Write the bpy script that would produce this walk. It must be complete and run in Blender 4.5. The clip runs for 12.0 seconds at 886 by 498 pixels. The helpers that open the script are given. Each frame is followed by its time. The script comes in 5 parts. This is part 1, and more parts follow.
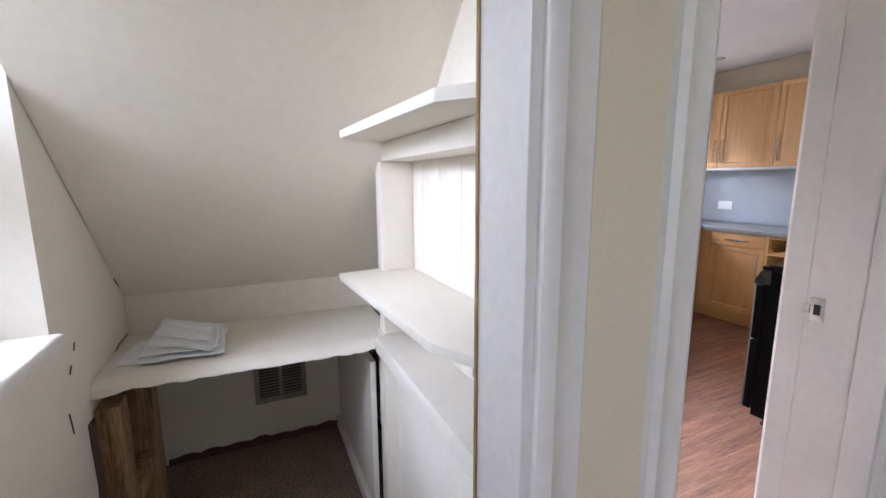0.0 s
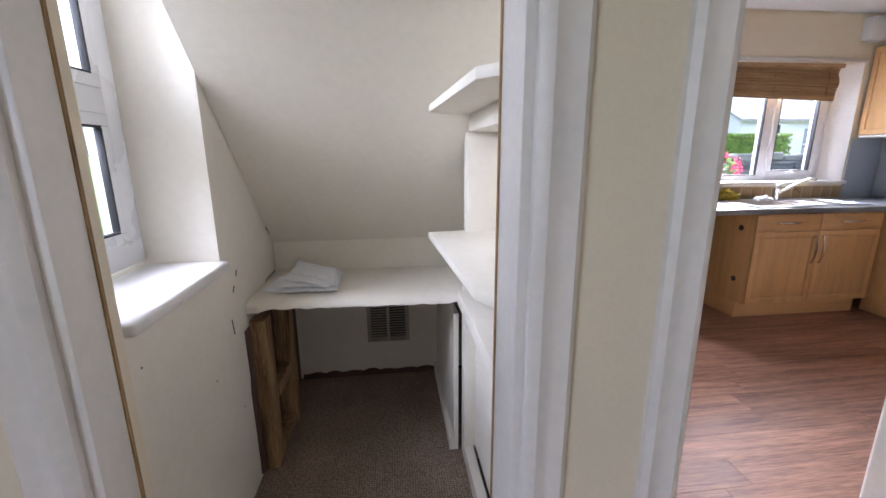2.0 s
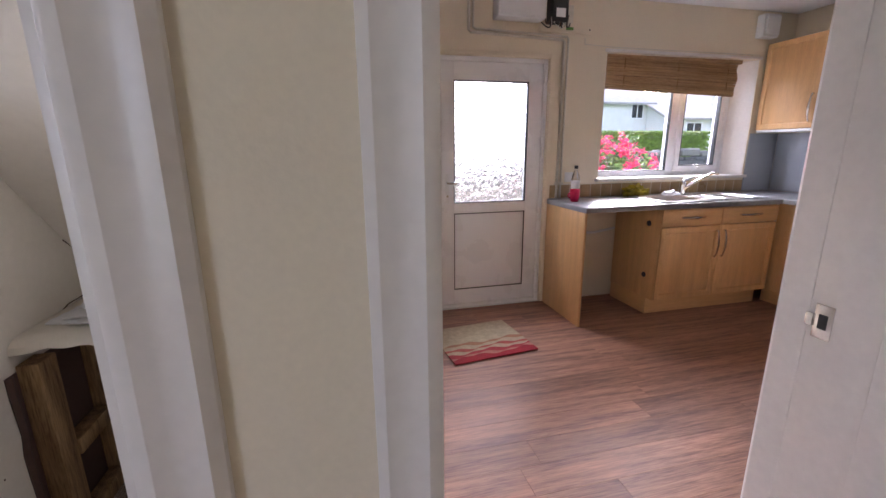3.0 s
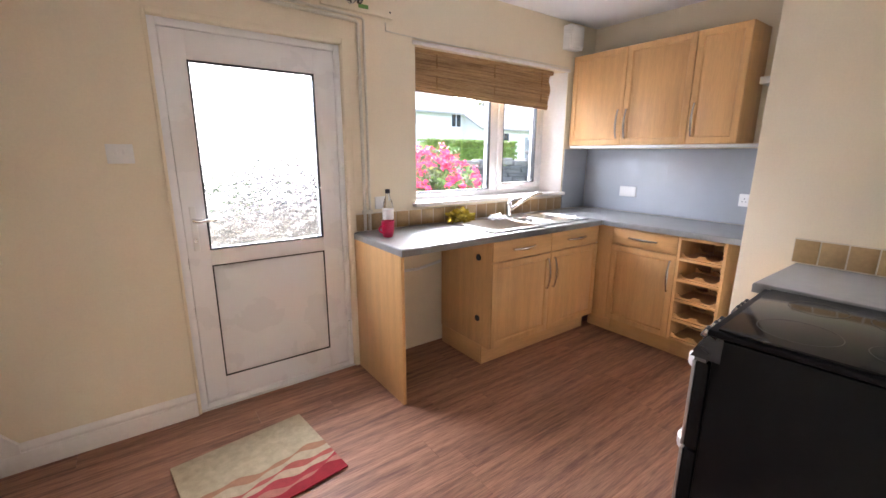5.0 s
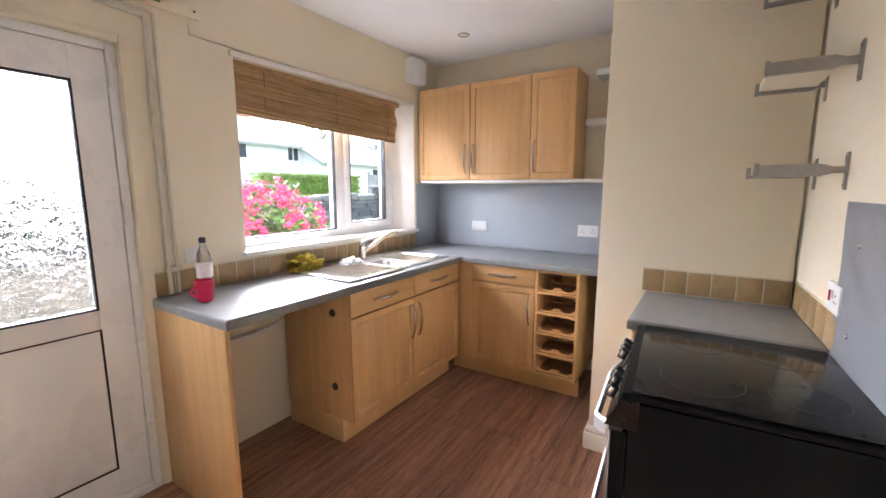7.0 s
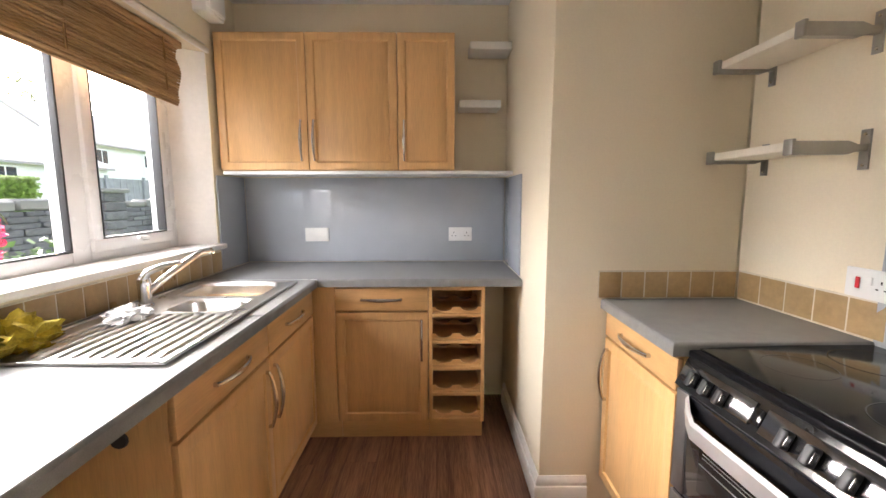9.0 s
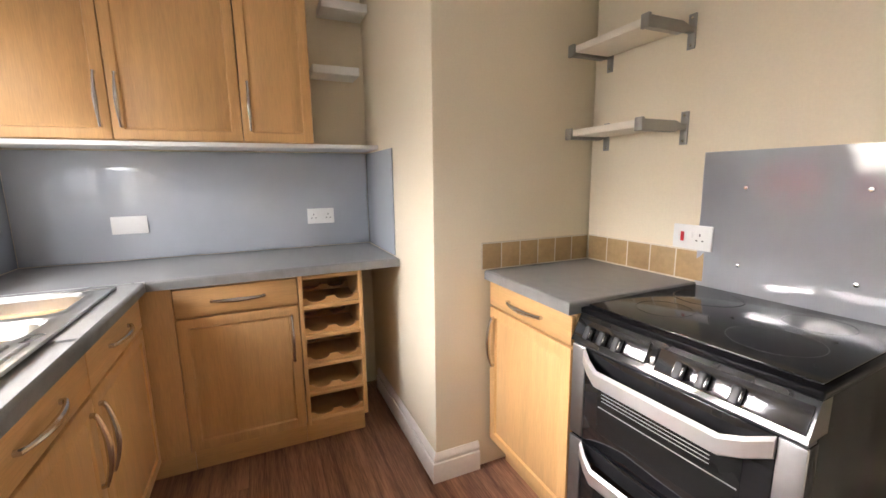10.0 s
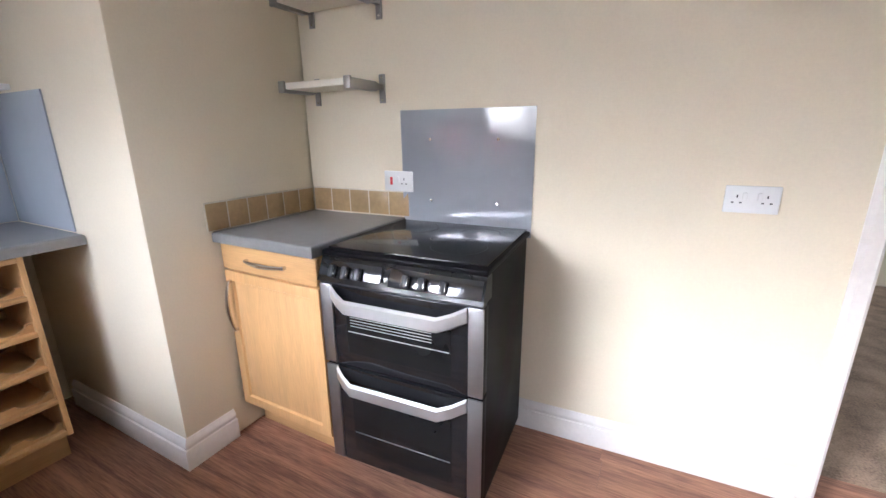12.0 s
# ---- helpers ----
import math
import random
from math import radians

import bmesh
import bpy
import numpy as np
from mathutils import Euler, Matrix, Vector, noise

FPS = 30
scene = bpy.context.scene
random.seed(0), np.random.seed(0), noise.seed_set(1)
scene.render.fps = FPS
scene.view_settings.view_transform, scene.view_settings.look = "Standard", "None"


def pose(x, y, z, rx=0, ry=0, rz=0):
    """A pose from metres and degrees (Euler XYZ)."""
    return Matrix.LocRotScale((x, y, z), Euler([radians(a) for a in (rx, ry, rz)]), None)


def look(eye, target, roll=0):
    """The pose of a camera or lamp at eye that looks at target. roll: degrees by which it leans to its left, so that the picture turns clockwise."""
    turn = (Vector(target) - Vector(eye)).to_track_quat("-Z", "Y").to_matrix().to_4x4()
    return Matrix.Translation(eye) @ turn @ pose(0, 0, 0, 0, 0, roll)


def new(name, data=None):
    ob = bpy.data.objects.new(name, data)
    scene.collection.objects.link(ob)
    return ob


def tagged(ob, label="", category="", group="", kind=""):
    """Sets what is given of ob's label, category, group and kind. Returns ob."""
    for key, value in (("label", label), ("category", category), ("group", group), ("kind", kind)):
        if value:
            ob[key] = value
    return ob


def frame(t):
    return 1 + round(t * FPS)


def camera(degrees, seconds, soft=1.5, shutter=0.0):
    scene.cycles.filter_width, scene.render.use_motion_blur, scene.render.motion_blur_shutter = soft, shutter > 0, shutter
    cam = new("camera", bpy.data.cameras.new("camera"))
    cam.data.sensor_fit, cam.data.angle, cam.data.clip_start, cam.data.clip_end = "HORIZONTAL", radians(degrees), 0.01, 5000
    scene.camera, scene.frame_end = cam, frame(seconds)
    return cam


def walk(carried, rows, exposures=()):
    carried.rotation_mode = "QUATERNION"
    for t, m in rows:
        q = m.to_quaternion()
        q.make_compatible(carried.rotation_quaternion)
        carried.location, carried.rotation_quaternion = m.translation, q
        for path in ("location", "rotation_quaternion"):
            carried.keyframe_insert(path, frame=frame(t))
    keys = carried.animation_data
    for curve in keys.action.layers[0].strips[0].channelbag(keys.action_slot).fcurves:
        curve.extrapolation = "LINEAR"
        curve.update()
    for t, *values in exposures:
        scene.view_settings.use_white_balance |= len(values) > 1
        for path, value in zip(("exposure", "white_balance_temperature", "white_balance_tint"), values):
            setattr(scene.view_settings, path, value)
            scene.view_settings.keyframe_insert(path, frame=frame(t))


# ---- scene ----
cam = camera(93.9, 12.0)
# seconds, eye, target, roll
PATH = [
    (0, (-0.565, -0.79, 1.346), (0.254, 1.006, 1.024), -0.3),
    (0.5, (-0.606, -0.771, 1.347), (-0.134, 1.139, 0.984), -0.3),
    (1, (-0.601, -0.793, 1.35), (-0.317, 1.145, 0.943), -0.4),
    (1.5, (-0.546, -0.872, 1.344), (-0.338, 1.07, 0.912), -0.3),
    (2, (-0.444, -0.966, 1.34), (-0.214, 0.969, 0.886), -0.4),
    (2.5, (-0.292, -0.955, 1.313), (0.045, 0.964, 0.864), -0.8),
    (3, (-0.036, -0.762, 1.318), (0.423, 1.128, 0.851), -0.5),
    (3.2, (0.06, -0.676, 1.318), (0.575, 1.2, 0.853), -0.5),
    (4.8, (0.526, -0.019, 1.4), (1.623, 1.586, 0.931), 0.2),
    (5, (0.576, 0.011, 1.396), (1.727, 1.584, 0.947), 0.2),
    (5.5, (0.617, 0.073, 1.401), (1.941, 1.514, 0.988), 0.2),
    (6, (0.639, 0.11, 1.411), (2.106, 1.418, 1.041), 0.2),
    (6.5, (0.687, 0.178, 1.411), (2.265, 1.362, 1.084), 0.1),
    (6.7, (0.737, 0.219, 1.408), (2.35, 1.36, 1.098), -0.0),
    (8.3, (1.149, 0.964, 1.364), (3.072, 1.456, 1.115), 0.2),
    (8.5, (1.221, 1.045, 1.336), (3.174, 1.4, 1.094), 0.2),
    (9, (1.361, 1.213, 1.321), (3.345, 1.184, 1.07), -0.1),
    (9.5, (1.446, 1.36, 1.308), (3.378, 0.923, 1.031), -0.4),
    (10, (1.519, 1.388, 1.291), (3.322, 0.591, 0.952), -0.8),
    (10.5, (1.594, 1.38, 1.244), (3.216, 0.281, 0.837), -0.7),
    (11, (1.602, 1.417, 1.234), (3.024, 0.092, 0.764), -0.7),
    (11.5, (1.557, 1.465, 1.242), (2.757, -0.048, 0.721), -0.7),
    (12, (1.472, 1.51, 1.27), (2.372, -0.193, 0.732), -0.5),
]
walk(cam, [(t, look(eye, target, roll)) for t, eye, target, roll in PATH],
     exposures=[(0.0, 3.78, 5500, 18), (2.4, 3.62, 5500, 20), (3.2, 3.4, 5800, 26), (5.0, 4.18, 5850, 17), (6.6, 4.15, 5800, 15), (8.3, 3.88, 6250, 14), (9.5, 3.85, 6550, 14), (11.0, 3.98, 6000, 15), (12.0, 3.68, 5500, 14)])

# ---- world, sun and large lights ----
world = bpy.data.worlds.new("sky")
scene.world = world
world.use_nodes = True
_n, _l = world.node_tree.nodes, world.node_tree.links
_sky = _n.new("ShaderNodeTexSky")
_sky.sky_type, _sky.sun_disc = "NISHITA", False
_sky.sun_elevation, _sky.sun_rotation = radians(24), radians(32)
_sky.air_density, _sky.dust_density = 0.8, 7.0
_pale = _n.new("ShaderNodeHueSaturation")
_pale.inputs["Saturation"].default_value = 0.45
_l.new(_sky.outputs[0], _pale.inputs["Color"])
_l.new(_pale.outputs[0], _n["Background"].inputs[0])
_n["Background"].inputs[1].default_value = 0.105
sun = new("sun", bpy.data.lights.new("sun", "SUN"))
sun.data.energy, sun.data.angle, sun.data.color = 0.22, radians(28), (1.0, 0.97, 0.93)
sun.matrix_world = look((4.84, 7.75, 4.07), (0, 0, 0))
SKY_POWER = 0.36


def sky_lamp(name, eye, target, w, h, watts):
    lamp = new(name, bpy.data.lights.new(name, "AREA"))
    lamp.data.shape, lamp.data.size, lamp.data.size_y = "RECTANGLE", w, h
    lamp.data.energy, lamp.data.color = watts * SKY_POWER, (0.95, 0.98, 1.0)
    lamp.matrix_world = look(eye, target)
    return lamp


sky_lamp("door_skylight", (1.0, 3.35, 2.45), (1.5, 0.8, 0.4), 0.9, 0.5, 10)
sky_lamp("window_skylight", (3.05, 3.75, 2.32), (3.1, 0.7, 1.0), 1.6, 0.5, 19)
sky_lamp("closet_skylight", (-2.2, 0.0, 2.15), (-1.0, 0.4, 0.9), 0.8, 0.8, 12.5)
# added lamp at an assumed, unseen window, to brighten the hall
sky_lamp("hall_fill_light", (-1.70, -2.1, 1.4), (0.5, -1.2, 1.2), 0.9, 1.2, 2.0)



# ---- mesh helpers ----
INV = {}


def thing(name, at, label, category, group="", kind=""):
    ob = new(name)
    ob.empty_display_size = 0.05
    ob.location = at
    INV[ob] = Matrix.Translation(at).inverted()
    return tagged(ob, label, category, group, kind)


def finish(bm, name, material, smooth=True):
    me = bpy.data.meshes.new(name)
    bmesh.ops.recalc_face_normals(bm, faces=bm.faces)
    bm.to_mesh(me)
    bm.free()
    if smooth:
        me.shade_smooth()
        me.set_sharp_from_angle(angle=radians(38))
    me.materials.append(material)
    return me


def part(name, bm, material, parent=None, label="", smooth=True):
    ob = new(name, finish(bm, name, material, smooth))
    if parent is not None:
        ob.parent = parent
        ob.matrix_parent_inverse = INV.get(parent, Matrix())
    return tagged(ob, label)


def solid(name, bm, material, label, category, kind="", group="", smooth=True):
    return tagged(part(name, bm, material, smooth=smooth), label, category, group, kind)


def box(x0, x1, y0, y1, z0, z1, bev=0.0, seg=2, bm=None, m=None):
    bm = bm or bmesh.new()
    r = bmesh.ops.create_cube(bm, size=1.0, matrix=Matrix.LocRotScale(((x0 + x1) / 2, (y0 + y1) / 2, (z0 + z1) / 2), None, (abs(x1 - x0), abs(y1 - y0), abs(z1 - z0))))
    vs = r["verts"]
    if bev:
        es = list({e for v in vs for e in v.link_edges})
        out = bmesh.ops.bevel(bm, geom=es, offset=bev, segments=seg, affect="EDGES", profile=0.5)
        vs = list({v for f in out["faces"] for v in f.verts} | {v for v in vs if v.is_valid})
    if m is not None:
        bmesh.ops.transform(bm, matrix=m, verts=list({v for v in vs if v.is_valid}))
    return bm


def moved(bm, m):
    bm.transform(m)
    return bm


def prism(points, z0, z1, bev=0.0, bm=None):
    """An upright prism over the outline (x, y)."""
    bm = bm or bmesh.new()
    lo = [bm.verts.new((x, y, z0)) for x, y in points]
    hi = [bm.verts.new((x, y, z1)) for x, y in points]
    n = len(points)
    bm.faces.new(lo[::-1]), bm.faces.new(hi)
    for i in range(n):
        bm.faces.new((lo[i], lo[(i + 1) % n], hi[(i + 1) % n], hi[i]))
    bmesh.ops.recalc_face_normals(bm, faces=bm.faces)
    if bev:
        bmesh.ops.bevel(bm, geom=list(bm.edges), offset=bev, segments=2, affect="EDGES", profile=0.5)
    return bm


def extrude(outline, axis, a, b, bm=None):
    """The closed outline of pairs drawn across the axis, swept from a to b along it."""
    bm = bm or bmesh.new()

    def at(u, v, w):
        return {"x": (w, u, v), "y": (u, w, v), "z": (u, v, w)}[axis]

    lo = [bm.verts.new(at(u, v, a)) for u, v in outline]
    hi = [bm.verts.new(at(u, v, b)) for u, v in outline]
    n = len(outline)
    bm.faces.new(lo), bm.faces.new(hi[::-1])
    for i in range(n):
        bm.faces.new((lo[i], hi[i], hi[(i + 1) % n], lo[(i + 1) % n]))
    return bm


def tube(points, r, seg=10, bm=None, caps=True):
    bm = bm or bmesh.new()
    pts = [Vector(p) for p in points]
    rs = r if isinstance(r, (list, tuple)) else [r] * len(pts)
    rings, side = [], None
    for i, p in enumerate(pts):
        d = (pts[min(i + 1, len(pts) - 1)] - pts[max(i - 1, 0)]).normalized()
        if side is None:
            side = d.orthogonal().normalized()
        side = (side - d * side.dot(d)).normalized()
        up = d.cross(side)
        rings.append([bm.verts.new(p + rs[i] * (math.cos(a) * side + math.sin(a) * up)) for a in (2 * math.pi * k / seg for k in range(seg))])
    for a, b in zip(rings, rings[1:]):
        for k in range(seg):
            bm.faces.new((a[k], a[(k + 1) % seg], b[(k + 1) % seg], b[k]))
    if caps:
        bm.faces.new(rings[0][::-1]), bm.faces.new(rings[-1])
    return bm


def lathe(profile, seg=24, bm=None, m=None):
    """Turns (radius, z) round the z axis."""
    bm = bm or bmesh.new()
    rings = []
    for r, z in profile:
        rings.append([bm.verts.new((r * math.cos(2 * math.pi * k / seg), r * math.sin(2 * math.pi * k / seg), z)) for k in range(seg)])
    for a, b in zip(rings, rings[1:]):
        for k in range(seg):
            bm.faces.new((a[k], a[(k + 1) % seg], b[(k + 1) % seg], b[k]))
    bm.faces.new(rings[0][::-1]), bm.faces.new(rings[-1])
    if m is not None:
        bm.transform(m)
    return bm


def arc(a, b, bulge, n=10):
    """Points from a to b that bow out by the vector bulge."""
    a, b, bulge = Vector(a), Vector(b), Vector(bulge)
    return [a.lerp(b, i / n) + bulge * (1 - (2 * i / n - 1) ** 2) for i in range(n + 1)]


def holed(x0, x1, z0, z1, holes):
    """Rectangles that fill x0..x1, z0..z1 but for the holes."""
    xs = sorted({x0, x1, *[h[0] for h in holes], *[h[1] for h in holes]})
    out = []
    for a, b in zip(xs, xs[1:]):
        cuts = sorted((h[2], h[3]) for h in holes if h[0] <= a and h[1] >= b)
        z = z0
        for c, d in cuts:
            if c > z:
                out.append((a, b, z, c))
            z = d
        if z < z1:
            out.append((a, b, z, z1))
    return out


# ---- materials ----
def material(name, colour, rough=0.5, *args, spec=0.5, **more):
    m = surface(name, colour, rough, *args, **more)
    m.node_tree.nodes["Principled BSDF"].inputs["Specular IOR Level"].default_value = spec
    return m


def surface(name, colour, rough=0.5, metal=0.0, var=0.08, scale=6.0, fine=60.0, bump=0.1, stretch=(1, 1, 1), dark=None, spread=0.0, bump_scale=None, coat=0.0):
    """A surface whose colour wanders between colour and dark at two scales, with a fine relief."""
    m = bpy.data.materials.new(name)
    m.use_nodes = True
    n, l = m.node_tree.nodes, m.node_tree.links
    b = n["Principled BSDF"]
    b.inputs["Metallic"].default_value = metal
    b.inputs["Coat Weight"].default_value = coat
    co = n.new("ShaderNodeTexCoord")
    mp = n.new("ShaderNodeMapping")
    mp.inputs["Scale"].default_value = stretch
    l.new(co.outputs["Object"], mp.inputs[0])
    big, small = n.new("ShaderNodeTexNoise"), n.new("ShaderNodeTexNoise")
    big.inputs["Scale"].default_value, small.inputs["Scale"].default_value = scale, fine
    big.inputs["Detail"].default_value = small.inputs["Detail"].default_value = 5
    l.new(mp.outputs[0], big.inputs["Vector"]), l.new(mp.outputs[0], small.inputs["Vector"])
    mix = n.new("ShaderNodeMath")
    mix.operation = "MULTIPLY_ADD"
    mix.inputs[1].default_value = 0.45
    l.new(small.outputs["Fac"], mix.inputs[0])
    half = n.new("ShaderNodeMath")
    half.operation = "MULTIPLY"
    half.inputs[1].default_value = 0.55
    l.new(big.outputs["Fac"], half.inputs[0]), l.new(half.outputs[0], mix.inputs[2])
    ramp = n.new("ShaderNodeValToRGB")
    low = dark or tuple(c * (1 - 2 * var) for c in colour)
    ramp.color_ramp.elements[0].position, ramp.color_ramp.elements[1].position = 0.36, 0.62
    ramp.color_ramp.elements[0].color, ramp.color_ramp.elements[1].color = (*low, 1), (*colour, 1)
    l.new(mix.outputs[0], ramp.inputs[0])
    last = ramp.outputs[0]
    if spread:
        info, hue = n.new("ShaderNodeObjectInfo"), n.new("ShaderNodeHueSaturation")
        value = n.new("ShaderNodeMapRange")
        value.inputs["To Min"].default_value, value.inputs["To Max"].default_value = 1 - spread, 1 + spread
        l.new(info.outputs["Random"], value.inputs[0]), l.new(value.outputs[0], hue.inputs["Value"])
        l.new(last, hue.inputs["Color"])
        shift = n.new("ShaderNodeVectorMath")
        shift.operation = "MULTIPLY_ADD"
        shift.inputs[1].default_value = (37.0, 11.0, 5.0)
        l.new(info.outputs["Random"], shift.inputs[0]), l.new(co.outputs["Object"], shift.inputs[2])
        l.new(shift.outputs[0], mp.inputs[0])
        last = hue.outputs[0]
    l.new(last, b.inputs["Base Color"])
    rr = n.new("ShaderNodeMapRange")
    rr.inputs["To Min"].default_value, rr.inputs["To Max"].default_value = max(rough - 0.07, 0.02), min(rough + 0.07, 1)
    l.new(big.outputs["Fac"], rr.inputs[0]), l.new(rr.outputs[0], b.inputs["Roughness"])
    if bump:
        bp = n.new("ShaderNodeBump")
        bp.inputs["Strength"].default_value, bp.inputs["Distance"].default_value = bump, 0.004
        src = small.outputs["Fac"]
        if bump_scale:
            tex = n.new("ShaderNodeTexNoise")
            tex.inputs["Scale"].default_value = bump_scale
            l.new(co.outputs["Object"], tex.inputs["Vector"])
            src = tex.outputs["Fac"]
        l.new(src, bp.inputs["Height"]), l.new(bp.outputs[0], b.inputs["Normal"])
    return m


def glass(name, rough=0.0, tint=(1, 1, 1), bump=0.0, scale=30.0):
    m = bpy.data.materials.new(name)
    m.use_nodes = True
    n, l = m.node_tree.nodes, m.node_tree.links
    b = n["Principled BSDF"]
    b.inputs["Base Color"].default_value = (*tint, 1)
    b.inputs["Transmission Weight"].default_value, b.inputs["Roughness"].default_value, b.inputs["IOR"].default_value = 1.0, rough, 1.45
    if bump:
        tex, bp = n.new("ShaderNodeTexVoronoi"), n.new("ShaderNodeBump")
        tex.inputs["Scale"].default_value = scale
        bp.inputs["Strength"].default_value, bp.inputs["Distance"].default_value = bump, 0.01
        co = n.new("ShaderNodeTexCoord")
        ns = n.new("ShaderNodeTexNoise")
        ns.inputs["Scale"].default_value = 9.0
        add = n.new("ShaderNodeVectorMath")
        l.new(co.outputs["Object"], ns.inputs["Vector"])
        l.new(co.outputs["Object"], add.inputs[0]), l.new(ns.outputs["Color"], add.inputs[1])
        l.new(add.outputs[0], tex.inputs["Vector"])
        l.new(tex.outputs["Distance"], bp.inputs["Height"]), l.new(bp.outputs[0], b.inputs["Normal"])
    return m


CREAM = material("cream wall paint", (0.84, 0.752, 0.588), 0.75, var=0.03, scale=1.5, fine=120, bump=0.12)
LINING = material("cream lumpy closet paint", (0.86, 0.80, 0.695), 0.6, var=0.03, scale=3, fine=40, bump=0.25, bump_scale=26)
CEIL = material("white ceiling paint", (0.88, 0.88, 0.89), 0.8, var=0.03, scale=2, fine=90, bump=0.1)
GLOSS = material("white gloss woodwork", (0.84, 0.80, 0.765), 0.32, var=0.04, scale=5, fine=50, bump=0.08)
WORN = material("worn white door paint", (0.80, 0.77, 0.72), 0.4, var=0.08, scale=7, fine=45, bump=0.2)
UPVC = material("white plastic frame", (0.86, 0.86, 0.87), 0.28, var=0.008, scale=4, fine=30, bump=0.02)
GASKET = material("black rubber gasket", (0.02, 0.02, 0.022), 0.6, var=0.1, bump=0.05)
BEECH = material("beech laminate", (0.68, 0.40, 0.168), 0.40, var=0.1, scale=3, fine=34, bump=0.05, stretch=(7, 7, 0.5), spread=0.03)
BEECHX = material("beech laminate across", (0.68, 0.40, 0.168), 0.38, var=0.1, scale=3, fine=34, bump=0.05, stretch=(0.5, 0.5, 8))
TOP = material("grey speckled worktop", (0.27, 0.27, 0.27), 0.36, var=0.12, scale=20, fine=420, bump=0.06)
SPLASH = material("blue grey gloss panel", (0.44, 0.47, 0.52), 0.03, var=0.03, scale=1.2, fine=8, bump=0.03, bump_scale=2.5)
TILE = material("tan glazed tile", (0.45, 0.305, 0.145), 0.3, var=0.1, scale=10, fine=60, bump=0.08, spread=0.08)
GROUT = material("pale tile grout", (0.74, 0.67, 0.54), 0.85, var=0.08, bump=0.2)
PLANK = material("wood effect vinyl plank", (0.43, 0.225, 0.138), 0.50, var=0.2, scale=1.3, fine=9, bump=0.05, stretch=(1.4, 24, 24), dark=(0.15, 0.071, 0.049), spread=0.13, spec=0.35)
# floor joints and cracks; also the painted shade of the closet cavity and gaps
JOINT_SHADE = material("dark floor joint, crack and cavity shade", (0.10, 0.055, 0.04), 0.7, bump=0.1)
CARPET = material("beige carpet", (0.45, 0.33, 0.235), 0.95, var=0.3, scale=8, fine=110, bump=1.0, bump_scale=110)
WEAVE = material("beige woven carpet", (0.47, 0.35, 0.255), 0.95, var=0.2, scale=5, fine=150, bump=0.9, bump_scale=150)
_wn, _wl = WEAVE.node_tree.nodes, WEAVE.node_tree.links
_cell, _wramp, _wmix = _wn.new("ShaderNodeTexVoronoi"), _wn.new("ShaderNodeValToRGB"), _wn.new("ShaderNodeMixRGB")
_cell.inputs["Scale"].default_value = 95
_cell.inputs["Randomness"].default_value = 0.35
_wl.new(_wn["Texture Coordinate"].outputs["Object"], _cell.inputs["Vector"])
_wramp.color_ramp.elements[0].color, _wramp.color_ramp.elements[1].color = (1, 1, 1, 1), (0.35, 0.33, 0.31, 1)
_wramp.color_ramp.elements[0].position, _wramp.color_ramp.elements[1].position = 0.25, 0.7
_wl.new(_cell.outputs["Distance"], _wramp.inputs[0])
_wmix.blend_type = "MULTIPLY"
_wmix.inputs[0].default_value = 1.0
_wl.new(_wn["Color Ramp"].outputs[0], _wmix.inputs[1])
_wl.new(_wramp.outputs[0], _wmix.inputs[2])
_wl.new(_wmix.outputs[0], _wn["Principled BSDF"].inputs["Base Color"])
STEEL = material("brushed steel", (0.72, 0.72, 0.71), 0.30, 1.0, var=0.03, scale=8, fine=90, bump=0.0)
SHEET = material("glossy grey sheet", (0.58, 0.60, 0.645), 0.045, 0.12, var=0.03, scale=2, fine=10, bump=0.0)
STRIP = material("mirror grey strip", (0.11, 0.11, 0.115), 0.12, 0.9, var=0.05, bump=0.0)
COLUMN = material("satin grey", (0.40, 0.40, 0.41), 0.38, 1.0, var=0.03, bump=0.0)
BRACKET = material("satin steel bracket", (0.40, 0.39, 0.375), 0.36, 1.0, var=0.05, bump=0.0)
SATIN = material("satin silver", (0.66, 0.66, 0.67), 0.46, 1.0, var=0.03, scale=6, fine=60, bump=0.0)
CHROME = material("chrome", (0.75, 0.75, 0.76), 0.1, 1.0, var=0.02, bump=0.0)
NICKEL = material("satin nickel", (0.66, 0.64, 0.61), 0.24, 1.0, var=0.04, bump=0.02)
BLACK = material("black enamel", (0.006, 0.006, 0.007), 0.4, spec=0.07, var=0.1, scale=5, fine=60, bump=0.03)
CERAMIC = material("black ceramic glass", (0.010, 0.010, 0.010), 0.11, spec=0.3, var=0.1, scale=5, fine=30, bump=0.01)
OVEN = material("dark oven glass", (0.010, 0.010, 0.011), 0.05, var=0.1, bump=0.0, coat=0.5)
WHITE = material("white plastic", (0.82, 0.82, 0.81), 0.35, var=0.02, bump=0.02)
RED = material("red plastic", (0.60, 0.02, 0.03), 0.35, var=0.03, bump=0.02)
DARK = material("dark plastic", (0.025, 0.025, 0.028), 0.5, var=0.1, bump=0.05)
TIMBER = material("rough sawn timber", (0.46, 0.29, 0.13), 0.8, var=0.25, scale=4, fine=30, bump=0.4, stretch=(9, 9, 0.7), dark=(0.14, 0.075, 0.03))
BAMBOO = material("woven bamboo", (0.48, 0.31, 0.15), 0.6, var=0.2, scale=5, fine=40, bump=0.3, stretch=(0.6, 12, 12), dark=(0.24, 0.13, 0.055), spread=0.18)
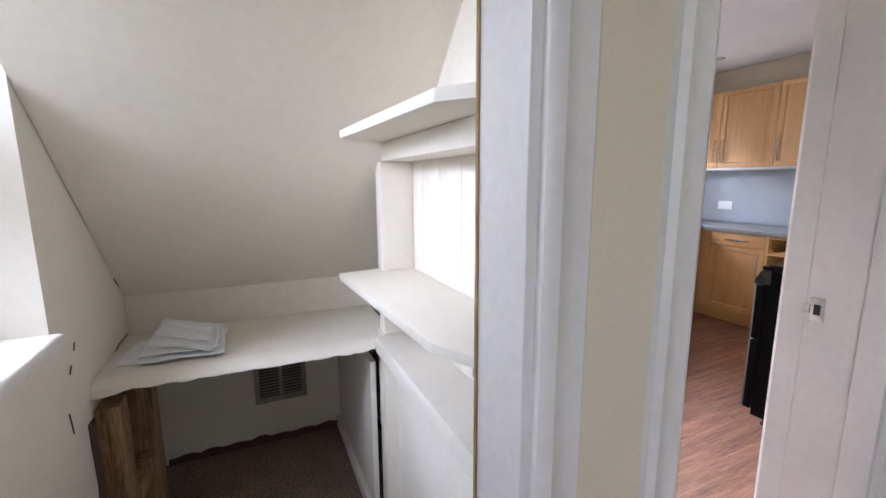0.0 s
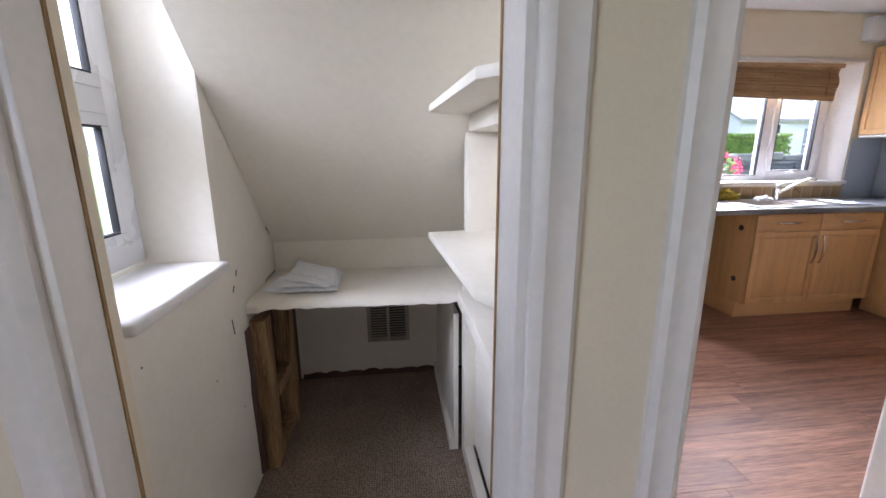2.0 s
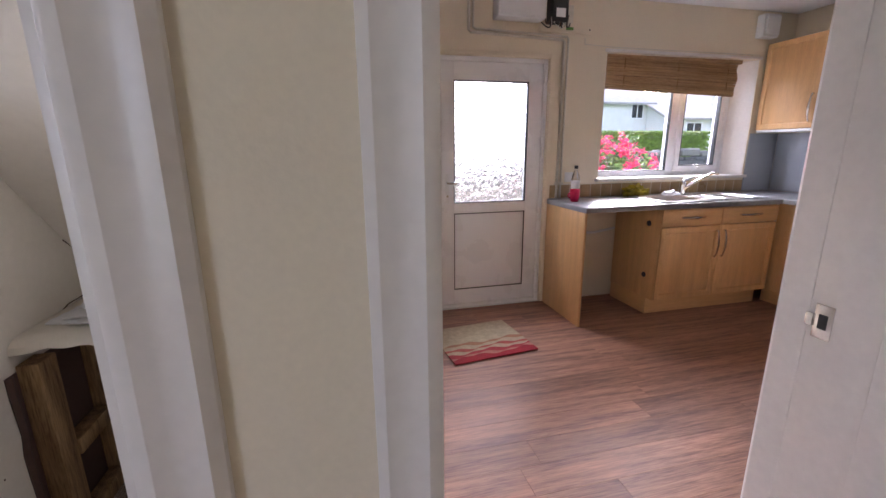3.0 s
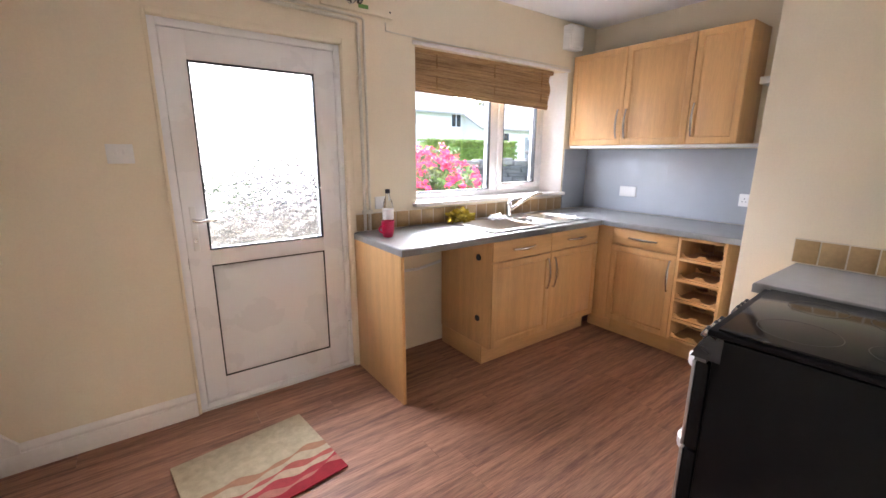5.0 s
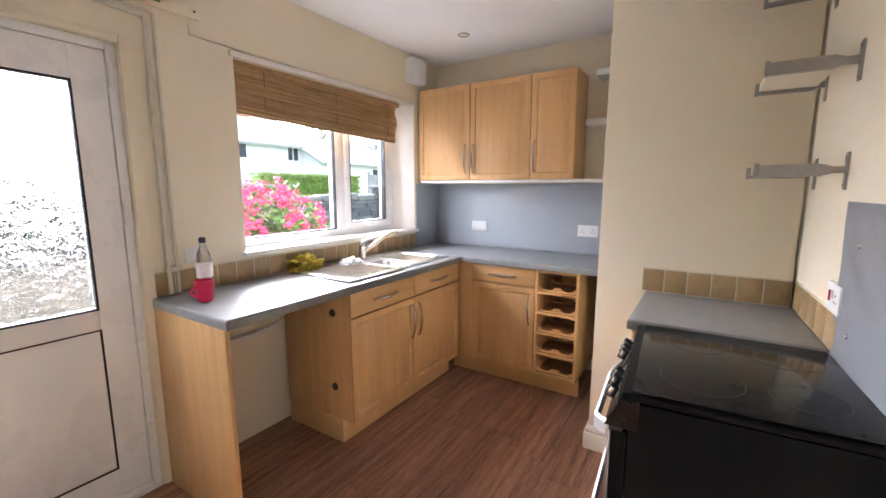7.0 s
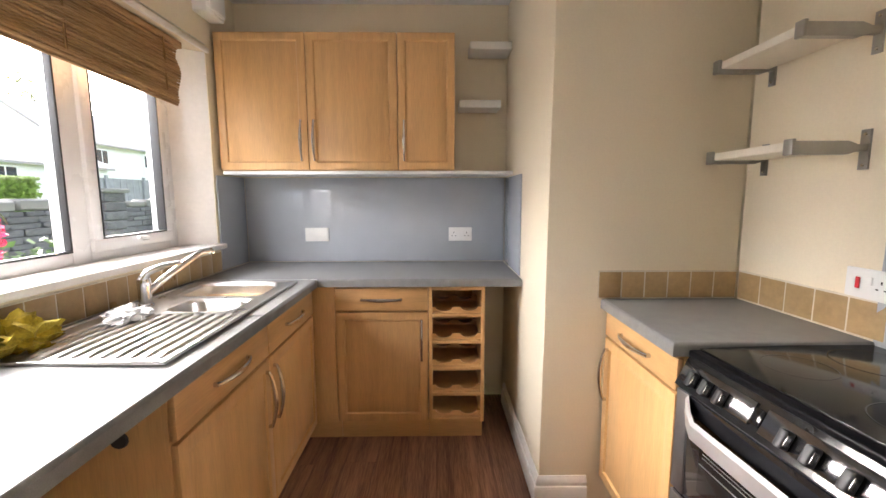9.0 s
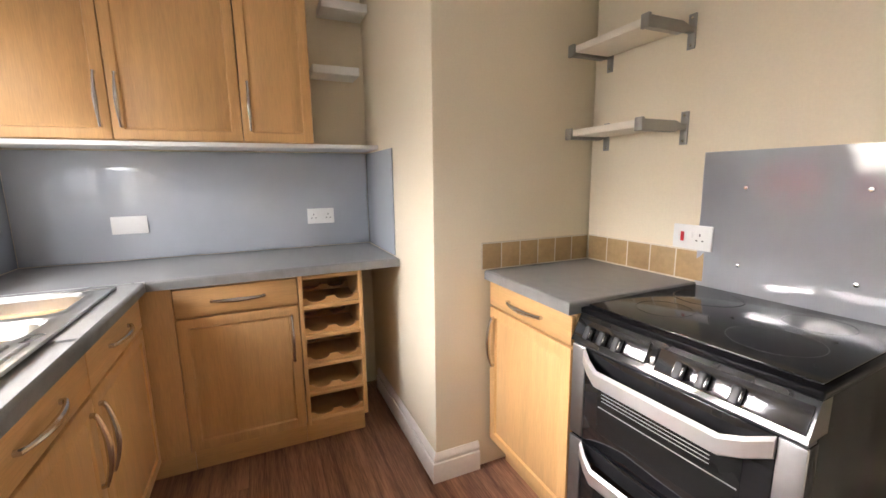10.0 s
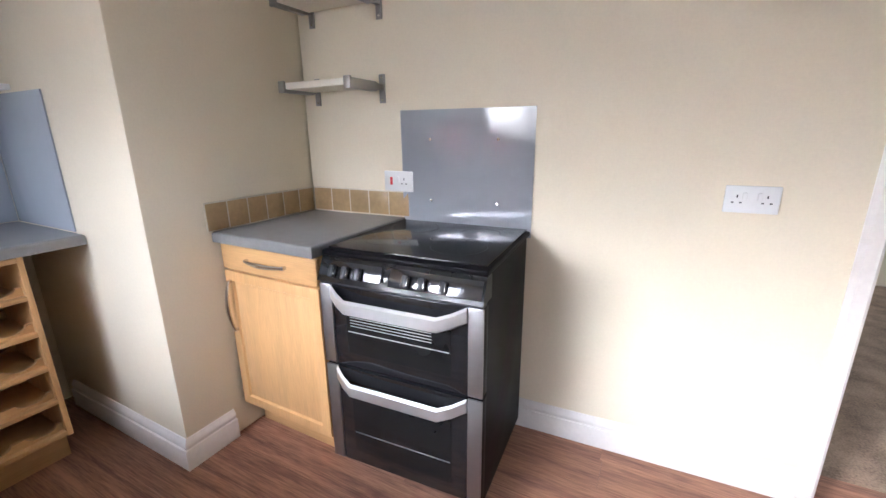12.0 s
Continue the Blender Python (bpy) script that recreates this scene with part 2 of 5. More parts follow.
GREYPIPE = material("grey painted pipe", (0.72, 0.68, 0.58), 0.5, var=0.06, bump=0.1)
PAPER = material("white cloth", (0.90, 0.90, 0.91), 0.8, var=0.04, scale=12, fine=90, bump=0.3)
YELLOW = material("yellow cloth", (0.45, 0.33, 0.015), 0.9, var=0.25, scale=30, fine=150, bump=0.5)
CLEAR = glass("clear pane")
FROST = glass("frosted patterned pane", 0.08, (0.52, 0.53, 0.54), 0.3, 30)


# ---- the building ----
NY, EX, H = 2.42, 4.0, 2.46


def south(x):
    """The kitchen side of the slightly skewed south wall."""
    return -0.012 - 0.05 * (3.0 - x)


SKEW = math.atan(0.05)

# north wall with its door and window
bm = bmesh.new()
for a, b, c, d in holed(-1.33, 4.3, 0, H + 0.1, [(0.70, 1.61, 0, 2.0), (2.11, 3.65, 1.04, 2.075)]):
    box(a, b, NY, NY + 0.28, c, d, bm=bm)
solid("wall_north", bm, CREAM, "cream painted plaster wall with door and window", "wall", "structure", smooth=False)
solid("wall_east", box(EX, EX + 0.28, -0.5, NY, 0, H + 0.1), CREAM, "cream painted plaster wall behind the units", "wall", "structure", smooth=False)
bm = box(3.0, EX, -0.012, 0.780, 0, H, 0.006)
for v in bm.verts:
    if v.co.y > 0.7 and v.co.x < 3.1:
        v.co.y -= 0.015 * v.co.z / H
solid("wall_pier", bm, CREAM, "cream plastered chimney breast", "wall", "structure")
xs = [0.90 + 2.10 * i / 4 for i in range(5)]
solid("wall_south", prism([(x, south(x)) for x in xs] + [(3.0, -0.365), (0.90, -0.365)], 0, H), CREAM, "cream plaster wall behind the cooker", "wall", "structure")
solid("wall_south_east", box(3.0, EX, -0.34, 0.0, 0, H), CREAM, "plain cream wall", "wall", "structure", smooth=False)
# partition between hall, kitchen and closet
bm = bmesh.new()
for a, b, c, d in holed(-1.9, 2.2, 0, H, [(-0.93, -0.222, 0, 2.03), (0.032, 0.90, 0, 2.03)]):
    if a < 0.90:
        box(a, b, -0.365, -0.22, c, d, bm=bm)
solid("wall_hall_north", bm, CREAM, "cream painted hall wall with two doorways", "wall", "structure", smooth=False)
solid("wall_kitchen_west", box(0.001, 0.04, -0.22, 1.44, 0, H), CREAM, "cream painted kitchen wall", "wall", "structure", smooth=False)
solid("wall_stair_south", box(-1.33, 0.03, 1.44, 1.50, 0, H), CREAM, "cream painted stair wall", "wall", "structure", smooth=False)
solid("wall_stair_west", box(-1.38, -1.33, 1.44, NY + 0.28, 0, H), CREAM, "cream painted stair wall", "wall", "structure", smooth=False)
# hall, with an unseen window assumed in its west wall to let light in
bm = bmesh.new()
for a, b, c, d in holed(-3.1, -0.365, 0, H, [(-2.6, -1.6, 0.75, 2.05)]):
    box(-1.75, -1.65, a, b, c, d, bm=bm)
solid("wall_hall_west", bm, CREAM, "cream painted hall wall with an assumed window opening", "wall", "structure", smooth=False)
solid("wall_hall_east", box(1.35, 1.45, -3.1, -0.365, 0, H), CREAM, "cream painted hall wall", "wall", "structure", smooth=False)
solid("wall_hall_south", box(-1.75, 1.45, -3.2, -3.1, 0, H), CREAM, "plain cream painted hall wall", "wall", "structure", smooth=False)
solid("ceiling", box(-1.75, 4.28, -3.2, NY + 0.28, H, H + 0.1), CEIL, "white painted ceiling", "ceiling", "structure", smooth=False)
solid("hall_floor", box(-1.75, 1.45, -3.2, -0.30, -0.1, 0.0), CARPET, "beige hall carpet", "floor", "structure", smooth=False)
floor = solid("floor", box(-1.33, EX, -0.30, NY, -0.1, -0.004), JOINT_SHADE, "reddish brown wood effect plank floor", "floor", "structure", smooth=False)


# closet under the eaves
def slope(y):
    return 1.592 - 1.061 * (y - 0.458)


bm = bmesh.new()
for a, b, c, d in holed(-0.36, 1.44, 0, H, [(-0.14, 0.47, 0.985, H)]):
    box(-1.33, -1.035, a, b, c, d, bm=bm)
solid("closet_wall_west", bm, LINING, "cream painted lumpy wall with deep window recess", "wall", "structure", smooth=False)
solid("closet_wall_north", box(-1.035, -0.2, 1.40, 1.44, 0, 0.8), LINING, "cream painted wall under the bench", "wall", "structure", smooth=False)
solid("closet_slope", extrude([(1.09, 0.74), (1.09, slope(1.09)), (-0.22, slope(-0.22)), (-0.22, slope(-0.22) + 0.07), (1.16, slope(1.09) + 0.04), (1.16, 0.74)], "x", -1.033, 0.0), LINING, "cream painted sloping ceiling", "ceiling", "structure")
solid("recess_head", box(-1.33, -1.255, -0.14, 0.47, 2.16, H), LINING, "cream painted wall above the dormer window", "wall", "structure", smooth=False)
solid("closet_floor", box(-1.035, -0.02, -0.22, 1.40, -0.003, 0.004), WEAVE, "beige ribbed carpet on the closet floor", "floor", "structure", smooth=False)

# skirtings
SK = [(0.0, 0.0), (0.021, 0.0), (0.021, 0.085), (0.019, 0.088), (0.012, 0.0885), (0.012, 0.097), (0.016, 0.103), (0.015, 0.112), (0.008, 0.122), (0.004, 0.13), (0.0, 0.13)]


def skirting(path, out):
    """Board along the path of (x, y); out: 1 or -1, the side towards the room."""
    bm = bmesh.new()
    rings = []
    for i, p in enumerate(path):
        ns = []
        for a, b in ((i - 1, i), (i, i + 1)):
            if a >= 0 and b < len(path):
                d = (Vector(path[b]) - Vector(path[a])).normalized()
                ns.append(Vector((-d.y, d.x)) * out)
        nrm = sum(ns, Vector((0, 0)))
        nrm = nrm / max(nrm.dot(ns[0]), 0.2)
        rings.append([bm.verts.new((p[0] + nrm.x * u, p[1] + nrm.y * u, v)) for u, v in SK])
    n = len(SK)
    for a, b in zip(rings, rings[1:]):
        for k in range(n):
            bm.faces.new((a[k], a[(k + 1) % n], b[(k + 1) % n], b[k]))
    bm.faces.new(rings[0]), bm.faces.new(rings[-1][::-1])
    return solid("baseboard", bm, GLOSS, "white moulded skirting board", "skirting", "structure")


skirting([(0.934, south(0.934)), (2.45, south(2.45))], 1)
skirting([(3.0, 0.575), (3.0, 0.780), (3.9, 0.780)], 1)
skirting([(-0.12, NY), (0.684, NY)], -1)
skirting([(0.04, 0.57), (0.04, 1.42)], -1)


# door linings and architraves
def architrave(x, y, w, side, z1=2.1):
    """Upright moulded trim on the face y, from x over w, standing out by side."""
    u = [(0, 0), (w, 0), (w, 0.012), (w * 0.86, 0.022), (w * 0.62, 0.016), (w * 0.45, 0.017), (w * 0.25, 0.024), (w * 0.1, 0.02), (0, 0.014)]
    bm = extrude([(x + a, y + side * b) for a, b in u], "z", 0, z1)
    return solid("trim", bm, GLOSS, "white moulded door architrave", "trim", "structure")


def trim_box(x0, x1, y0, y1, z0, z1, label, bev=0.003):
    return solid("trim", box(x0, x1, y0, y1, z0, z1, bev), GLOSS, label, "trim", "structure")


trim_box(-0.257, -0.222, -0.365, -0.24, 0, 2.03, "white painted door lining with a dark gap")
trim_box(-0.93, -0.905, -0.365, -0.291, 0, 2.03, "white painted door lining with a dark gap")
trim_box(-0.905, -0.257, -0.365, -0.24, 1.995, 2.03, "white painted door head")
solid("trim", box(-0.9055, -0.9025, -0.291, -0.284, 0.0, 2.0), TIMBER, "dark gap beside the closet door lining", "trim", "structure")
solid("trim", box(-0.2605, -0.2575, -0.247, -0.240, 0.0, 1.99), TIMBER, "dark gap beside the closet door lining", "trim", "structure")
architrave(-0.240, -0.365, 0.078, -1)
architrave(-0.922, -0.365, -0.085, -1)
architrave(0.056, -0.365, -0.072, -1)
architrave(0.880, -0.365, 0.07, -1)
trim_box(0.032, 0.058, -0.365, -0.19, 0, 2.03, "white painted door lining")
trim_box(0.872, 0.90, -0.365, -0.172, 0, 2.03, "white painted door lining with a strike plate")
trim_box(0.859, 0.8715, -0.365, -0.30, 0, 1.99, "white painted door stop", 0.002)
trim_box(0.058, 0.872, -0.365, -0.195, 1.995, 2.03, "white painted door head")
solid("trim", extrude([(0.874, -0.171), (0.934, -0.171), (0.934, -0.110), (0.92, -0.096), (0.90, -0.103), (0.885, -0.100), (0.874, -0.112)], "z", 0, 2.1), GLOSS, "white moulded door architrave", "trim", "structure")

# strike plate on the lining
sp = thing("strike_plate", (0.872, -0.2, 0.98), "brass strike plate on the white door lining", "latch keep")
part("plate", box(0.8695, 0.872, -0.218, -0.184, 0.945, 1.015, 0.001), NICKEL, sp)
part("latch_hole", box(0.8685, 0.870, -0.209, -0.193, 0.965, 0.995, 0.0005), DARK, sp, "dark latch hole")
part("lip", box(0.8665, 0.872, -0.184, -0.170, 0.967, 0.993, 0.001), NICKEL, sp)

# the kitchen door, folded back to the west wall
dm = Matrix.Translation((0.09, -0.188, 0)) @ Matrix.Rotation(radians(89.6), 4, "Z")
kd = thing("kitchen_door", (0.09, -0.188, 0), "white painted panel door standing open against the wall", "door")
part("leaf", moved(box(0.0, 0.73, 0.0, 0.036, 0.008, 1.985, 0.002), dm), WORN, kd)
for z0, z1 in ((0.22, 0.88), (1.05, 1.85)):
    for a, b in ((0.1, 0.33), (0.40, 0.63)):
        part("panel", moved(box(a, b, -0.006, 0.0, z0, z1, 0.005), dm), WORN, kd)
part("door_knob", moved(lathe([(0.024, 0), (0.024, 0.005), (0.009, 0.008), (0.009, 0.03), (0.024, 0.036), (0.028, 0.048), (0.022, 0.06), (0.008, 0.063)], 20, m=Matrix.Translation((0.67, 0, 1.0)) @ Matrix.Rotation(radians(90), 4, "X")), dm), CHROME, kd, "round chrome door knob")

# ---- outside door ----
xd = thing("outside_door", (1.15, 2.47, 0), "white plastic outside door with a frosted glass pane", "door")
bm = bmesh.new()
for a, b, c, d in holed(0.70, 1.61, 0.0, 2.0, [(0.735, 1.575, 0.03, 1.965)]):
    box(a, b, 2.445, 2.515, c, d, 0.003, bm=bm)
part("door_frame", bm, UPVC, xd)
bm = bmesh.new()
for a, b, c, d in holed(0.738, 1.572, 0.033, 1.962, [(0.842, 1.453, 0.897, 1.828), (0.842, 1.453, 0.163, 0.81)]):
    box(a, b, 2.452, 2.512, c, d, 0.0015, bm=bm)
leaf = part("leaf", bm, UPVC, xd)


def ring(x0, x1, z0, z1, w, y0, y1, bev=0.002):
    bm = bmesh.new()
    for a, b, c, d in ((x0, x1, z0, z0 + w), (x0, x1, z1 - w, z1), (x0, x0 + w, z0 + w, z1 - w), (x1 - w, x1, z0 + w, z1 - w)):
        box(a, b, y0, y1, c, d, bev, bm=bm)
    return bm


part("door_stop", ring(0.715, 1.595, 0.015, 1.98, 0.04, 2.5155, 2.535), UPVC, xd)
part("gasket", ring(0.840, 1.455, 0.895, 1.830, 0.009, 2.449, 2.47), GASKET, leaf, "black rubber gasket")
part("gasket", ring(0.840, 1.455, 0.161, 0.812, 0.007, 2.4505, 2.47), GASKET, leaf, "black rubber gasket")
pane = part("pane", box(0.847, 1.448, 2.476, 2.482, 0.902, 1.823), FROST, leaf, "frosted patterned glass pane")
pane.visible_shadow = False
part("lower_panel", box(0.845, 1.450, 2.458, 2.49, 0.166, 0.807, 0.002), UPVC, leaf, "plain white lower panel")
part("handle_plate", box(0.768, 0.796, 2.443, 2.452, 0.90, 1.13, 0.004), WHITE, leaf)
part("lever_handle", tube([(0.782, 2.45, 1.06), (0.782, 2.412, 1.06), (0.79, 2.405, 1.06), (0.87, 2.402, 1.058), (0.885, 2.404, 1.056)], [0.011, 0.010, 0.010, 0.009, 0.006]), CHROME, leaf, "white lever handle")
part("lock_cylinder", lathe([(0.009, 0), (0.009, 0.008)], 14, m=Matrix.Translation((0.782, 2.444, 0.955)) @ Matrix.Rotation(radians(90), 4, "X")), NICKEL, leaf)
for z in (0.22, 0.72, 1.25, 1.82):
    part("hinge", tube([(1.585, 2.44, z), (1.585, 2.44, z + 0.1)], 0.011), WHITE, xd)
# painted timber surround of the door opening
bm = bmesh.new()
for a, b, c, d in ((0.685, 0.70, 0, 2.03), (1.61, 1.655, 0, 2.03), (0.70, 1.61, 2.0, 2.03)):
    box(a, b, 2.405, 2.42, c, d, 0.005, bm=bm)
solid("trim", bm, CREAM, "cream painted surround of the outside door", "trim", "structure")
solid("door_step", box(0.70, 1.61, 2.42, 2.70, -0.1, 0.0), WHITE, "white plastic door threshold", "threshold", "structure", smooth=False)

# ---- kitchen window ----
wf = thing("kitchen_window", (2.88, 2.6, 1.06), "white plastic window with a fixed pane and a casement", "window", kind="structure")
bm = bmesh.new()
for a, b, c, d in holed(2.11, 3.56, 1.045, 2.07, [(2.18, 2.915, 1.115, 2.01), (3.0, 3.49, 1.105, 2.01)]):
    box(a, b, 2.575, 2.645, c, d, 0.004, bm=bm)
part("window_frame", bm, UPVC, wf)
sash = part("casement", ring(3.0, 3.49, 1.105, 2.01, 0.05, 2.56, 2.63, 0.004), UPVC, wf)
part("gasket", ring(3.048, 3.442, 1.153, 1.962, 0.007, 2.558, 2.6), GASKET, sash, "dark rubber gasket")
part("gasket", ring(2.178, 2.917, 1.113, 2.012, 0.008, 2.573, 2.6), GASKET, wf, "dark rubber gasket")
for a, b, c, d, par in ((2.184, 2.911, 1.12, 2.006, wf), (3.052, 3.438, 1.157, 1.958, sash)):
    p = part("pane", box(a, b, 2.606, 2.610, c, d), CLEAR, par, "clear glass pane")
    p.visible_shadow = False
part("window_catch", tube([(3.27, 2.565, 1.13), (3.27, 2.535, 1.135), (3.20, 2.53, 1.145)], 0.008), WHITE, sash, "white window catch")
part("window_sill", box(2.08, 3.66, 2.375, 2.575, 1.04, 1.067, 0.006, 3), GLOSS, wf, "white painted window board")
part("reveal_lining", box(2.108, 2.1125, 2.422, 2.575, 1.067, 2.07), GLOSS, wf)
part("reveal_lining", prism([(3.652, 2.421), (3.652, 2.65), (3.56, 2.65), (3.545, 2.574)], 1.067, 2.07), GLOSS, wf, "white splayed window reveal")
part("reveal_edge", box(2.09, 3.67, 2.408, 2.424, 2.07, 2.095, 0.004), GLOSS, wf, "white strip over the window")


# ---- fitted kitchen ----
def front_panel(w, h, t=0.019, inset=0.052, twin=False):
    """A door or drawer front: x over w, z over h, its face towards -y at 0, with a routed frame."""
    bm = box(0, w, 0, t, 0, h, 0.004, 2)
    if inset:
        f = max((f for f in bm.faces if f.normal.y < -0.9), key=lambda f: f.calc_area())
        bmesh.ops.inset_region(bm, faces=[f], thickness=inset, depth=0)
        bmesh.ops.inset_region(bm, faces=[f], thickness=0.007, depth=-0.008)
        bmesh.ops.inset_region(bm, faces=[f], thickness=0.006, depth=0)
        bmesh.ops.inset_region(bm, faces=[f], thickness=0.012, depth=0.006)
    return bm


def bow(a, b, out):
    a, b, out = Vector(a), Vector(b), Vector(out)
    pts = [a, a + out * 0.35] + [a.lerp(b, 0.06 + 0.88 * i / 8) + out * (0.55 + 0.45 * (1 - (i / 4 - 1) ** 2)) for i in range(9)] + [b + out * 0.35, b]
    return tube(pts, [0.0075] * 2 + [0.006 + 0.004 * (1 - abs(i / 4 - 1)) for i in range(9)] + [0.0075] * 2, 8)


def unit(name, m, w, d, z0, z1, doors, drawers, label, plinth=0.0, hinge="", open_bits=None):
    """A cabinet whose front left foot is at the pose m; it faces -y and runs along +x there."""
    base = m.translation
    u = thing(name, base, label, "cabinet")
    part("body", moved(box(0.002, w - 0.002, 0.02, d, z0, z1, 0.001), m), BEECH, u)
    for x0, x1, a, b, side in doors:
        dr = part("door", moved(front_panel(x1 - x0 - 0.004, b - a - 0.004), m @ Matrix.Translation((x0 + 0.002, 0, a + 0.002))), BEECH, u)
        hx = x1 - 0.035 if side == "r" else x0 + 0.035
        hz = (b - 0.235, b - 0.045) if z0 < 1 else (a + 0.075, a + 0.265)
        part("handle", moved(bow((hx, 0.0, hz[0] - 0.02), (hx, 0.0, hz[1]), (0, -0.03, 0)), m), NICKEL, dr, "satin bow handle")
    for x0, x1, a, b in drawers:
        dr = part("drawer_front", moved(front_panel(x1 - x0 - 0.004, b - a - 0.004, inset=0), m @ Matrix.Translation((x0 + 0.002, 0, a + 0.002))), BEECHX, u)
        c = (x0 + x1) / 2
        part("handle", moved(bow((c - 0.1, 0.0, (a + b) / 2), (c + 0.1, 0.0, (a + b) / 2), (0, -0.03, 0)), m), NICKEL, dr, "satin bow handle")
    if plinth:
        part("plinth", moved(box(0.0, w, 0.089, 0.105, 0, plinth, 0.001), m), BEECHX, u)
    return u


E_ = Matrix.Rotation(radians(-90), 4, "Z")
S_ = Matrix.Rotation(radians(180), 4, "Z")
PL = 0.135
unit("sink_cabinet", Matrix.Translation((2.303, 1.842, 0)), 1.11, 0.55, PL, 0.869,
     [(0, 0.555, PL + 0.005, 0.725, "r"), (0.555, 1.11, PL + 0.005, 0.725, "l")], [(0, 0.555, 0.73, 0.862), (0.555, 1.11, 0.73, 0.862)],
     "beech laminate sink cabinet with two drawers and doors", PL)
unit("drawer_cabinet", Matrix.Translation((3.427, 1.737, 0)) @ E_, 0.478, 0.55, PL, 0.869,
     [(0, 0.478, PL + 0.005, 0.735, "r")], [(0, 0.478, 0.74, 0.862)], "beech laminate cabinet with a drawer above a door", PL)
sp_ = thing("plinth_return", (2.35, 2.1, 0), "beech laminate plinth return at the appliance gap", "plinth")
part("board", box(2.303, 2.319, 1.949, 2.38, 0, PL, 0.001), BEECHX, sp_)
cp = thing("corner_post", (3.44, 1.87, 0), "beech laminate corner filler post between cabinets", "filler")
part("post", box(3.43, 3.99, 1.738, 1.858, PL, 0.869, 0.001), BEECH, cp)
part("plinth", box(3.514, 3.53, 1.739, 1.945, 0, PL, 0.001), BEECHX, cp)
unit("cooker_side_cabinet", Matrix.Translation((2.985, 0.528, 0)) @ S_, 0.505, 0.50, PL, 0.869,
     [(0, 0.505, PL + 0.005, 0.755, "l")], [(0, 0.505, 0.76, 0.862)], "beech laminate cabinet with drawer beside the cooker", 0.10)
for a, b, side in ((2.405, 1.918, "r"), (1.918, 1.426, "l"), (1.426, 1.111, "l")):
    unit("wall_cabinet", Matrix.Translation((3.70, a, 0)) @ E_, a - b, 0.295, 1.467, 2.195, [(0, a - b, 1.467, 2.195, side)], [],
         "narrow beech laminate wall cabinet with bow handle" if a - b < 0.4 else "beech laminate wall cabinet with bow handle")
solid("cabinet_rail", box(3.712, 3.995, 0.785, 2.40, 1.445, 1.465, 0.002), WHITE, "white strip under the wall cabinets", "trim", "structure")

# wine rack
wr = thing("wine_rack", (3.44, 1.14, 0), "beech laminate wine rack with five scalloped shelves", "wine rack")
part("side_panel", box(3.425, 3.98, 1.239, 1.257, PL, 0.869, 0.001), BEECH, wr)
part("side_panel", box(3.425, 3.98, 0.968, 0.986, PL, 0.869, 0.001), BEECH, wr)
part("back_panel", box(3.965, 3.98, 0.986, 1.239, PL, 0.869), BEECH, wr)
part("plinth", box(3.514, 3.53, 0.968, 1.258, 0, PL, 0.001), BEECHX, wr)
for k in range(6):
    z = PL + 0.005 + k * 0.1415
    part("rail", box(3.425, 3.79, 0.986, 1.239, z, z + 0.017, 0.001), BEECHX, wr)
    if k < 5:
        for xx in (3.45, 3.70):
            out = [(0.986, z + 0.017), (1.239, z + 0.017), (1.239, z + 0.047)]
            for c in (1.178, 1.048):
                out += [(c + 0.045 * math.cos(radians(t)), z + 0.047 - 0.022 * math.sin(radians(t))) for t in range(0, 181, 20)]
            out += [(0.986, z + 0.047)]
            part("bottle_rest", extrude(out, "x", xx, xx + 0.016), BEECHX, wr)
gp = thing("end_panel", (1.645, 2.14, 0), "beech laminate end panel holding up the worktop", "panel")
part("panel", box(1.636, 1.656, 1.832, NY - 0.002, 0, 0.869, 0.001), BEECH, gp)

# worktops
def worktop(name, pts, label):
    bm = prism(pts, 0.870, 0.910)
    es = [e for e in bm.edges if abs(e.verts[0].co.z - e.verts[1].co.z) < 1e-5 and e.verts[0].co.z > 0.9]
    bmesh.ops.bevel(bm, geom=es, offset=0.011, segments=4, affect="EDGES", profile=0.5)
    return solid(name, bm, TOP, label, "worktop")


bm = bmesh.new()
SX0, SX1, SY0, SY1 = 2.345, 3.33, 1.884, 2.372
CUT = (2.785, 3.30, 1.935, 2.31)
for a, b, c, d in holed(1.634, 3.404, 1.815, 2.415, [CUT]):
    box(a, b, c, d, 0.870, 0.910, bm=bm)
bmesh.ops.remove_doubles(bm, verts=bm.verts, dist=1e-4)
es = [e for e in bm.edges if all(v.co.z > 0.905 for v in e.verts) and (all(v.co.y < 1.8151 for v in e.verts) or all(v.co.x < 1.6341 for v in e.verts))]
bmesh.ops.bevel(bm, geom=es, offset=0.010, segments=4, affect="EDGES", profile=0.5)
solid("worktop", bm, TOP, "grey speckled laminate worktop under the window", "worktop")
worktop("worktop", [(3.407, 0.784), (3.994, 0.784), (3.994, 2.415), (3.407, 2.415)], "grey speckled laminate worktop below the wall cabinets")
worktop("worktop", [(2.475, -0.034), (2.996, -0.008), (2.996, 0.547), (2.475, 0.547)], "small grey laminate worktop beside the cooker")
solid("worktop_joint", box(3.403, 3.408, 1.815, 2.41, 0.874, 0.9112), STEEL, "metal jointing strip between the worktops", "trim", "structure")

# glossy splashback panels
def splash(x0, x1, y0, y1, z1, label):
    return solid("splashback", box(x0, x1, y0, y1, 0.912, z1, 0.001), SPLASH, label, "splashback")


